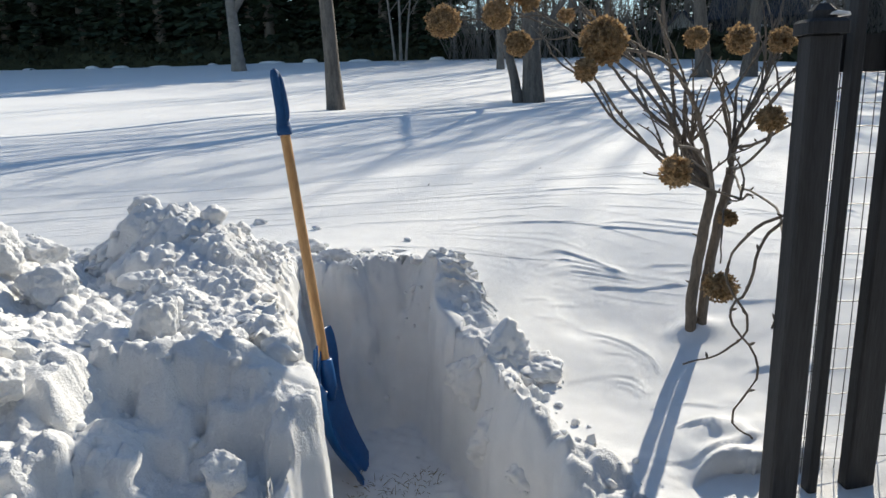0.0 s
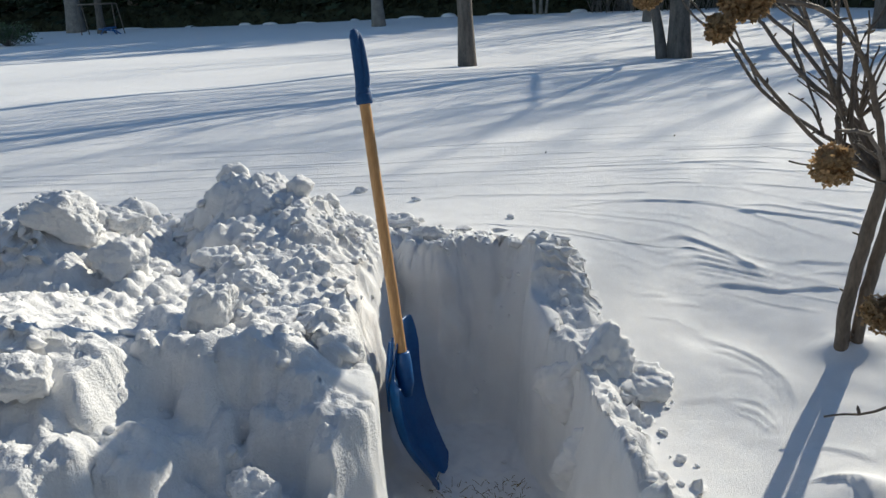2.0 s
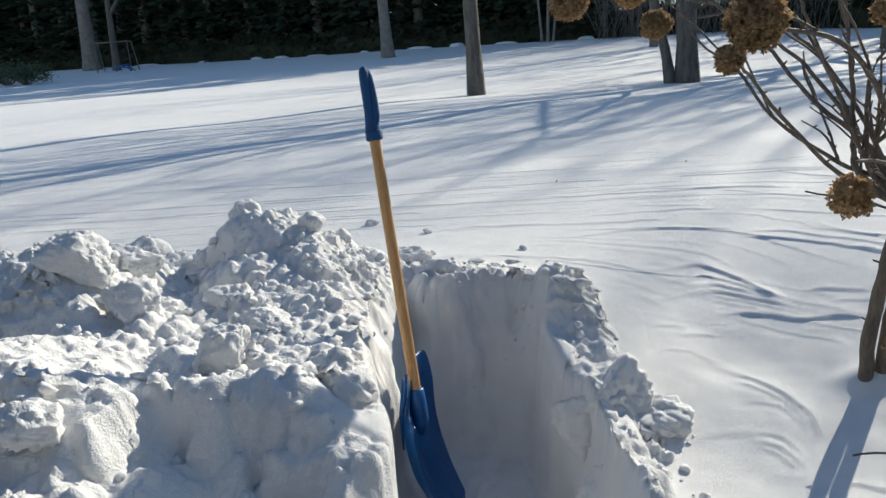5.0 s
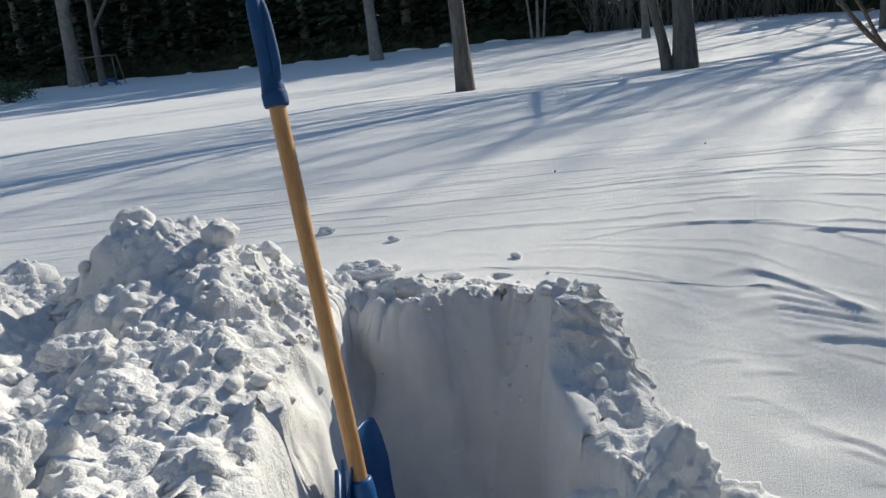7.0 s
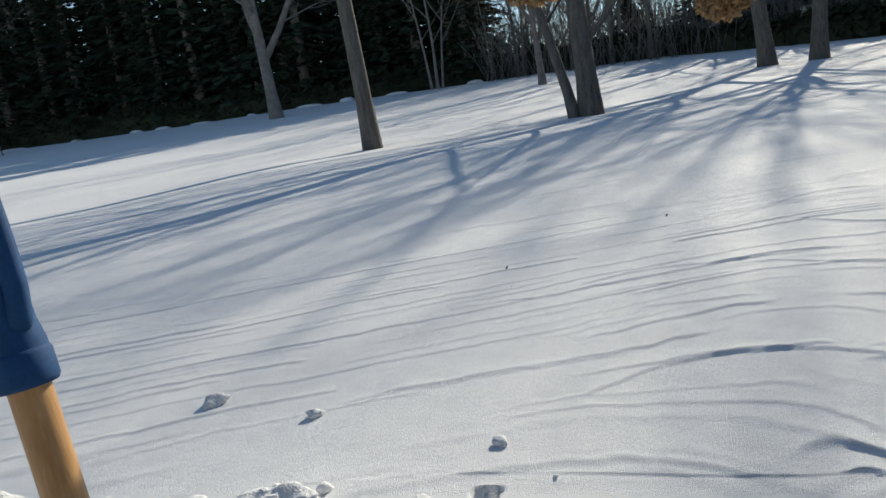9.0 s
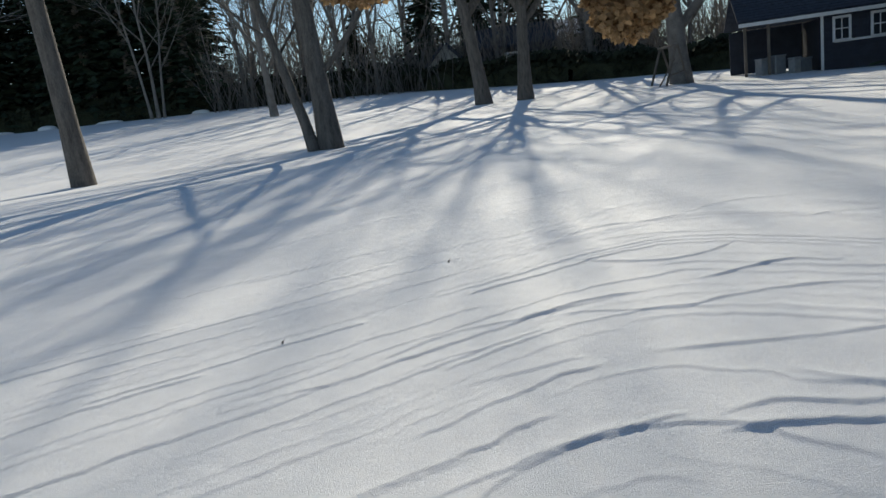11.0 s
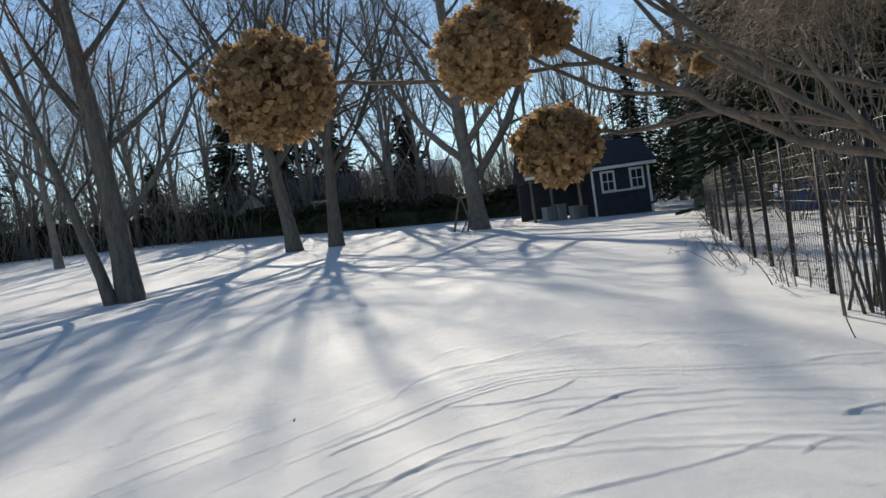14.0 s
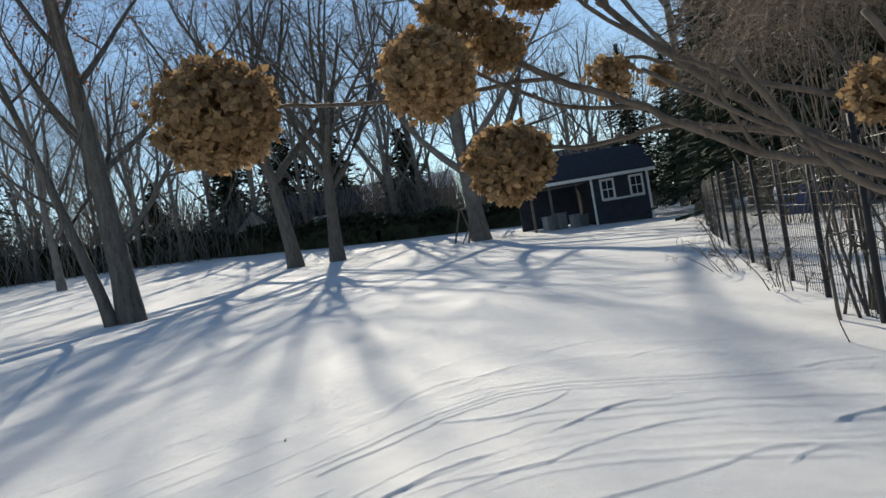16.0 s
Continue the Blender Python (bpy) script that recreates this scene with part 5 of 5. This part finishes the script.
for lx, ly, w, h in ((0.7, 0.1, 0.42, 0.55), (1.25, 0.4, 0.5, 0.62), (1.8, 0.15, 0.36, 0.5), (2.2, 0.7, 0.5, 0.45)):
    storage_bin(lx, ly, w, h, "grey lidded bin standing on the shed porch")


def trestle():
    p = root(16.6, 23.9)
    top = thing("swing_frame", "weathered wooden A-frame with cross braces in snow", "frame", at=p)
    for name, a, b, r in (("leg", (-0.55, 0, -0.1), (0.0, 0, 1.45), 0.045), ("leg", (0.55, 0.1, -0.1), (0.05, 0, 1.45), 0.045), ("leg", (-0.35, 1.2, -0.1), (0.2, 1.2, 1.45), 0.045), ("leg", (0.75, 1.2, -0.1), (0.25, 1.2, 1.45), 0.045),
                          ("brace", (-0.4, 0.02, 0.35), (0.35, 0.06, 0.5), 0.03), ("brace", (-0.9, -0.1, 0.0), (-0.1, 0.0, 0.95), 0.03), ("beam", (0.0, -0.1, 1.42), (0.22, 1.35, 1.42), 0.05)):
        g = Geo()
        g.tube([a, b], [r, r], 6)
        part(name, g, OLDWOOD, top, smooth=False)


trestle()


# ---- far yard: frame with a sled, bush, houses ----
def yard_frame():
    p = root(-29.9, 41.4)
    top = thing("metal_frame", "thin brown metal frame standing in far snow", "frame", at=p)
    for a, b in (((-1.25, 0, -0.1), (-1.25, 0, 1.85)), ((-1.05, 0.5, -0.1), (-1.2, 0.3, 1.85)), ((1.25, 0, -0.1), (1.2, 0, 1.85)), ((1.5, 0.5, -0.1), (1.3, 0.3, 1.85)), ((-1.25, 0, 1.85), (1.25, 0, 1.85)), ((-1.2, 0.3, 1.85), (1.3, 0.3, 1.85))):
        g = Geo()
        g.tube([a, b], [0.035, 0.035], 6)
        part("tube", g, OLDWOOD, top)
    p = root(-28.9, 40.9)
    top = thing("lawn_chair", "blue folding lawn chair half buried in snow", "chair", at=p)
    g = Geo()
    g.box((0, 0, 0.28), (1.0, 0.5, 0.06), Matrix.Rotation(0.15, 3, "Y"), bevel=0.02)
    part("seat", g, BLUE, top, smooth=False)
    for a, b in (((-0.55, 0, 0.0), (-0.2, 0, 0.42)), ((0.6, 0, -0.05), (0.25, 0, 0.42)), ((-0.5, 0.3, 0.4), (0.4, 0.3, 0.45)), ((0.25, 0.0, 0.4), (0.75, 0.2, 0.02))):
        g = Geo()
        g.tube([a, b], [0.04, 0.04], 6)
        part("leg", g, BLUE, top)


yard_frame()


def leafy_bush(at, size, seed):
    rnd = random.Random(seed)
    top = thing("rhododendron_bush", "green broad-leaved evergreen bush in snow", "bush", at=at)
    g, lf = Geo(), Geo()
    for k in range(26):
        az, s = rnd.uniform(0, 6.28), rnd.uniform(0.2, 1) * size
        tip = Vector((math.cos(az) * s, math.sin(az) * s, size * rnd.uniform(0.35, 0.8)))
        g.tube([(0, 0, -0.1), tip * 0.55, tip], [0.03, 0.02, 0.008], 5)
        for j in range(46):
            p = tip * rnd.uniform(0.6, 1.05) + Vector((rnd.gauss(0, 0.2), rnd.gauss(0, 0.2), rnd.gauss(0, 0.14))) * size * 0.6
            a = Vector((rnd.uniform(-1, 1), rnd.uniform(-1, 1), rnd.uniform(-0.6, 0.4))).normalized()
            lf.leaf(p, a * 0.16, a.orthogonal().normalized() * 0.04)
    part("stems", g, FAR_BARK, top)
    part("leaves", lf, BUSH_LEAF, top)


leafy_bush(root(-29.0, 32.8), 1.3, 1)
leafy_bush(root(-30.8, 33.5), 1.5, 2)


def house(name, label, at, w, d, h, rise, turn, wall_mat, roof_mat, windows, chimney=False, gable_front=True):
    top = thing(name, label, "house", at=at)
    top.rotation_euler = (0, 0, turn)
    g = Geo()
    g.box((0, 0, h / 2 - 0.5), (w, d, h + 1))
    if gable_front:
        n = len(g.v)
        g.v += [(-w / 2, -d / 2, h), (w / 2, -d / 2, h), (0, -d / 2, h + rise), (-w / 2, d / 2, h), (w / 2, d / 2, h), (0, d / 2, h + rise)]
        g.f += [(n, n + 1, n + 2), (n + 5, n + 4, n + 3)]
    else:
        n = len(g.v)
        g.v += [(-w / 2, -d / 2, h), (-w / 2, d / 2, h), (-w / 2, 0, h + rise), (w / 2, -d / 2, h), (w / 2, d / 2, h), (w / 2, 0, h + rise)]
        g.f += [(n + 2, n + 1, n), (n + 3, n + 4, n + 5)]
    part("wall", g, wall_mat, top, smooth=False)
    for s in (-1, 1):
        g = Geo()
        if gable_front:
            L = math.hypot(w / 2 + 0.35, rise)
            g.box((s * (w / 4 + 0.17), 0, h + rise / 2 - 0.02), (L, d + 0.7, 0.16), Matrix.Rotation(s * math.atan2(rise, w / 2 + 0.0), 3, "Y"))
        else:
            L = math.hypot(d / 2 + 0.35, rise)
            g.box((0, s * (d / 4 + 0.17), h + rise / 2 - 0.02), (w + 0.7, L, 0.16), Matrix.Rotation(-s * math.atan2(rise, d / 2), 3, "X"))
        part("roof", g, roof_mat, top, smooth=False)
    for x, z, ww, hh in windows:
        win = thing("window", "", "")
        win.parent = top
        win.location = (x, -d / 2, z)
        g = Geo()
        for cx, cz, sx, sz in ((0, hh / 2, ww + 0.2, 0.12), (0, -hh / 2, ww + 0.2, 0.12), (-ww / 2, 0, 0.12, hh), (ww / 2, 0, 0.12, hh), (0, 0, ww, 0.06), (0, 0, 0.06, hh)):
            g.box((cx, -0.04, cz), (sx, 0.09, sz))
        part("frame", g, WHITE, win, smooth=False)
        g = Geo()
        g.box((0, -0.01, 0), (ww, 0.03, hh))
        part("pane", g, GLASS, win, smooth=False)
    if chimney:
        g = Geo()
        g.box((w * 0.28, 0.3, h + rise * 0.9), (0.7, 0.7, 1.8)), g.box((w * 0.28, 0.3, h + rise * 0.9 + 0.95), (0.85, 0.85, 0.12))
        part("chimney", g, BRICK, top, smooth=False)


house("garage", "small white gabled garage behind the hedge", (15.6, 45.8, 1.76), 2.6, 4.0, 2.2, 1.39, radians(-19), SIDING, ROOF, ((0, 1.4, 0.8, 0.9),))
house("house", "low dark house with a white-framed window among bare trees", (20.6, 46.1, 2.38), 5.0, 5.0, 2.6, 1.3, radians(-25), NAVY, ROOF, ((0, 1.7, 1.0, 0.8),), gable_front=False)
house("house", "pale two-storey house beyond bare trees", (43, 70, 2.6), 11, 8, 5.0, 2.0, radians(-40), OLDWOOD, SNOW, ((-3, 4.0, 0.9, 1.2), (0, 4.0, 0.9, 1.2), (3, 4.0, 0.9, 1.2), (-3, 1.4, 0.9, 1.2), (2, 1.4, 0.9, 1.2)), gable_front=False)
house("house", "dark-roofed house with a chimney behind the shed", (42.5, 43, 1.4), 7.5, 8, 3.6, 2.4, radians(-45), OLDWOOD, ROOF, ((-2.4, 2.6, 0.9, 1.2), (2.4, 2.6, 0.9, 1.2)), chimney=True, gable_front=False)


def covered_pool():
    p = root(15.0, 10.0)
    g = Geo()
    n = 28
    for i, (r, z) in enumerate(((0.75, -0.1), (0.75, 0.45), (0.7, 0.52), (0.45, 0.58), (0.1, 0.6))):
        for s in range(n):
            w = 2 * math.pi * s / n
            k = 1 + 0.03 * math.sin(5 * w) + 0.02 * math.sin(11 * w)
            g.v.append((r * k * math.cos(w), r * k * 0.8 * math.sin(w), z + 0.04 * math.sin(3 * w + i)))
    for i in range(4):
        for s in range(n):
            g.f.append((i * n + s, i * n + (s + 1) % n, (i + 1) * n + (s + 1) % n, (i + 1) * n + s))
    g.f.append(tuple(4 * n + s for s in range(n)))
    ob = part("tarp_cover", g, TARP, None, "blue tarpaulin over a low heap beyond the fence", category="tarp")
    ob.location = p


covered_pool()


# ---- loose snow blocks, clods and grass ----
ico = bmesh.new()
bmesh.ops.create_icosphere(ico, subdivisions=4, radius=1.0)
ICO4_V = [v.co.normalized() for v in ico.verts]
ICO4_F = [tuple(v.index for v in f.verts) for f in ico.faces]
bmesh.ops.subdivide_edges(ico, edges=ico.edges[:], cuts=1, use_grid_fill=True)
ICO_V = [v.co.normalized() for v in ico.verts]
ICO_F = [tuple(v.index for v in f.verts) for f in ico.faces]
ico.free()
ico = bmesh.new()
bmesh.ops.create_icosphere(ico, subdivisions=2, radius=1.0)
ICO2_V = [v.co.normalized() for v in ico.verts]
ICO2_F = [tuple(v.index for v in f.verts) for f in ico.faces]
ico.free()


def block_shape(geo, c, size, seed, fine=True, turn=0.0, tilt=0.0, cuts=11, rough=1.0):
    """A broken lump of packed snow: an uneven many-faced solid with rounded edges."""
    rnd = random.Random(seed)
    planes = [(Vector((rnd.gauss(0, 1), rnd.gauss(0, 1), rnd.gauss(0, 1))).normalized(), rnd.uniform(0.50, 0.90)) for _ in range(cuts)]
    m = Matrix.Rotation(turn, 3, "Z") @ Matrix.Rotation(tilt, 3, "Y")
    n0 = len(geo.v)
    V, F = ((ICO_V, ICO_F) if max(size) > 0.07 else (ICO4_V, ICO4_F)) if fine else (ICO2_V, ICO2_F)
    for d in V:
        r = 1.0
        for n, k in planes:
            a = d.dot(n)
            if a > 0.05:
                r = min(r, k / a)
        r *= 1 + (0.10 * noise.noise(d * 2.2 + Vector((seed, 0, 0))) + 0.06 * noise.noise(d * 6 + Vector((0, seed, 0))) + 0.045 * noise.noise(d * 13) + 0.03 * noise.noise(d * 28 + Vector((seed, seed, 0)))) * (1 if fine else 1.5)
        if fine:
            q = Vector((d.x * size[0], d.y * size[1], d.z * size[2])) * r
            r *= 1 + rough * (0.012 * (0.6 - noise.voronoi(q * 42 + Vector((seed, 0, 0)))[0][0]) + 0.005 * (0.5 - noise.voronoi(q * 110)[0][0])) / max(q.length, 0.02)
        p = m @ Vector((d.x * r * size[0], d.y * r * size[1], d.z * r * size[2])) + Vector(c)
        geo.v.append((p.x, p.y, p.z))
    geo.f += [tuple(n0 + i for i in f) for f in F]


def heap_block(x, y, a, b, c, turn, tilt, sink):
    """A broken block on the snow: place, half sizes, turn, tilt and how far it is sunk."""
    heap_block.seed += 1
    g = Geo()
    k = 0.82 if a > 0.04 else 1.0
    block_shape(g, (0, 0, 0), (a * k, b * k, c * k), heap_block.seed, True, turn, tilt, 14)
    ob = part("snow_block", g, CRUMB if a > 0.04 else SNOW, None, "broken block of packed white snow lying on the heap" if a > 0.04 else "small loose lump of white snow", category="snow block", group="snow blocks")
    ob.location = (x, y, surface(x, y) + c * (1 - 2 * sink) * 0.5)


heap_block.seed = 199
heap_block(-0.896, 3.333, 0.05, 0.04, 0.025, 0.3, 0, 0.3)
heap_block(-0.6, 3.197, 0.022, 0.02, 0.015, 0.8, 0, 0.2)
heap_block(0.087, 2.506, 0.022, 0.018, 0.012, 0.2, 0, 0.2)
heap_block(-0.42, 2.66, 0.13, 0.07, 0.06, 0.1, 0.05, 0.15)
heap_block(-0.58, 2.8, 0.1, 0.065, 0.045, 0.2, 0.1, 0.2)
heap_block(-0.33, 2.8, 0.045, 0.03, 0.016, 0.6, 0, 0.2)
heap_block(-0.12, 2.62, 0.05, 0.035, 0.025, 0.4, 0.1, 0.3)
heap_block(0.02, 2.56, 0.055, 0.03, 0.02, -0.3, 0.1, 0.2)
heap_block(0.05, 2.46, 0.045, 0.03, 0.02, 0.3, 0, 0.2)
heap_block(0, 2.47, 0.06, 0.035, 0.022, 0, 0.1, 0.3)
heap_block(-1.1, 2.56, 0.085, 0.08, 0.07, 0.2, 0.2, 0.15)
heap_block(-0.96, 2.58, 0.06, 0.06, 0.055, 0.9, 0, 0.1)
heap_block(-0.84, 2.5, 0.075, 0.065, 0.06, 0.4, 0.2, 0.3)
heap_block(-1.28, 2.16, 0.12, 0.09, 0.075, 0.3, 0.15, 0.2)
heap_block(-1.12, 1.92, 0.13, 0.11, 0.1, 0.6, 0.35, 0.2)
heap_block(-0.92, 2.1, 0.11, 0.1, 0.06, -0.2, 0.1, 0.3)
heap_block(-0.76, 1.78, 0.06, 0.05, 0.075, 0.5, 0.35, 0.2)
heap_block(-0.6, 1.76, 0.07, 0.06, 0.045, 0.1, 0.1, 0.3)
heap_block(-1.48, 2.2, 0.11, 0.1, 0.08, 0.2, 0.1, 0.2)
heap_block(-1.58, 2.34, 0.06, 0.05, 0.06, 0.1, 0, 0.1)
heap_block(-1.46, 2.42, 0.07, 0.06, 0.05, 0.7, 0, 0.2)
heap_block(-1.68, 1.98, 0.09, 0.09, 0.06, 0.3, 0.2, 0.3)
heap_block(-0.56, 1.42, 0.055, 0.05, 0.06, 0.2, 0.1, 0.2)
heap_block(-0.88, 1.3, 0.09, 0.08, 0.06, 0.5, 0.2, 0.3)
heap_block(-0.62, 2.1, 0.055, 0.05, 0.04, 0.3, 0.1, 0.3)
heap_block(-1.2, 1.62, 0.08, 0.07, 0.06, 0.8, 0.2, 0.3)
heap_block(-0.78, 2.62, 0.06, 0.05, 0.035, 0.3, 0.1, 0.3)
heap_block(-0.48, 1.34, 0.065, 0.055, 0.07, 0.4, 0.2, 0.1)
heap_block(-1.29, 1.96, 0.16, 0.10, 0.085, 0.25, 0.3, 0.1)
heap_block(-1.59, 2.42, 0.15, 0.10, 0.075, 0.1, 0.15, 0.15)
heap_block(-0.72, 1.66, 0.075, 0.06, 0.11, 0.6, 0.35, 0.1)
heap_block(-0.75, 1.95, 0.13, 0.09, 0.045, 0.15, 0.08, 0.15)

for i, (x, y, z, a, b, c, turn, tilt) in enumerate(((0.15, 2.10, 0.40, 0.14, 0.11, 0.135, 0.5, 0.3), (0.255, 2.09, 0.385, 0.10, 0.085, 0.042, -0.3, 0.12), (0.215, 1.90, 0.32, 0.085, 0.075, 0.085, 0.9, 0.2), (0.275, 1.76, 0.265, 0.10, 0.09, 0.08, 0.2, 0.1),
                                                    (0.075, 2.12, 0.33, 0.105, 0.10, 0.13, 0.1, 0.1), (0.035, 2.30, 0.42, 0.075, 0.06, 0.065, 0.4, 0.1), (-0.025, 2.40, 0.485, 0.065, 0.05, 0.04, 0.2, 0.1), (0.13, 1.93, 0.24, 0.11, 0.11, 0.11, 0.6, 0.2), (0.21, 1.72, 0.20, 0.10, 0.10, 0.10, 1.1, 0.1))):
    g = Geo()
    block_shape(g, (0, 0, 0), (a, b, c), 300 + i, True, turn, tilt, 12, 1.6)
    part("snow_block", g, SNOW, None, "large broken block of packed snow on the cut bank", category="snow block", group="snow blocks").location = (x, y, z)

rng = random.Random(12)
clods = Geo()
for k in range(1250):
    kind = rng.random()
    if kind < 0.84:
        x, y = -0.5 - 1.6 * rng.random(), 1.0 + 1.9 * rng.random()
    elif kind < 0.95:
        x, y = rng.uniform(-0.75, 0.05), 2.50 + abs(rng.gauss(0, 0.13))
    else:
        y = rng.uniform(1.3, 2.4)
        x = 0.24 + rng.gauss(0, 0.09) - 0.25 * (y - 1.8)
    s = 0.004 + 0.015 * rng.random() ** 3
    block_shape(clods, (x, y, surface(x, y) + s * 0.3), (s * 1.2, s, s * 0.8), 900 + k % 40, False, rng.random() * 6, rng.random(), 6)
part("snow_clods", clods, SNOW, None, "small loose snow crumbs scattered over the heap", kind="stuff", category="snow")

tufts = Geo()
for k in range(150):
    cx, cy = rng.choice(((-0.21, 2.03), (-0.30, 2.06), (-0.13, 2.02), (-0.35, 1.93), (-0.18, 1.9), (-0.1, 2.1)))
    p = Vector((cx + rng.gauss(0, 0.035), cy + rng.gauss(0, 0.03), 0))
    p.z = surface(p.x, p.y) - 0.004
    d = Vector((rng.uniform(-1, 1), rng.uniform(-1, 1), rng.uniform(0.2, 1.2))).normalized() * rng.uniform(0.015, 0.045)
    tufts.tube([p, p + d * 0.6, p + d + Vector((0, 0, -0.006))], [0.0012, 0.0009, 0.0004], 3)
part("grass_tufts", tufts, GRASS, None, "flattened tan grass showing through trodden snow", kind="stuff", category="grass")
for x, y in ((0.677, 4.918), (-0.10, 4.30)):
    g = Geo()
    g.tube([(0, 0, -0.01), (0.003, 0, 0.006), (0.010, 0.002, 0.011)], [0.004, 0.0035, 0.0015], 6)
    part("twig_scrap", g, FAR_BARK, None, "tiny dark twig poking out of snow", category="twig").location = (x, y, surface(x, y))
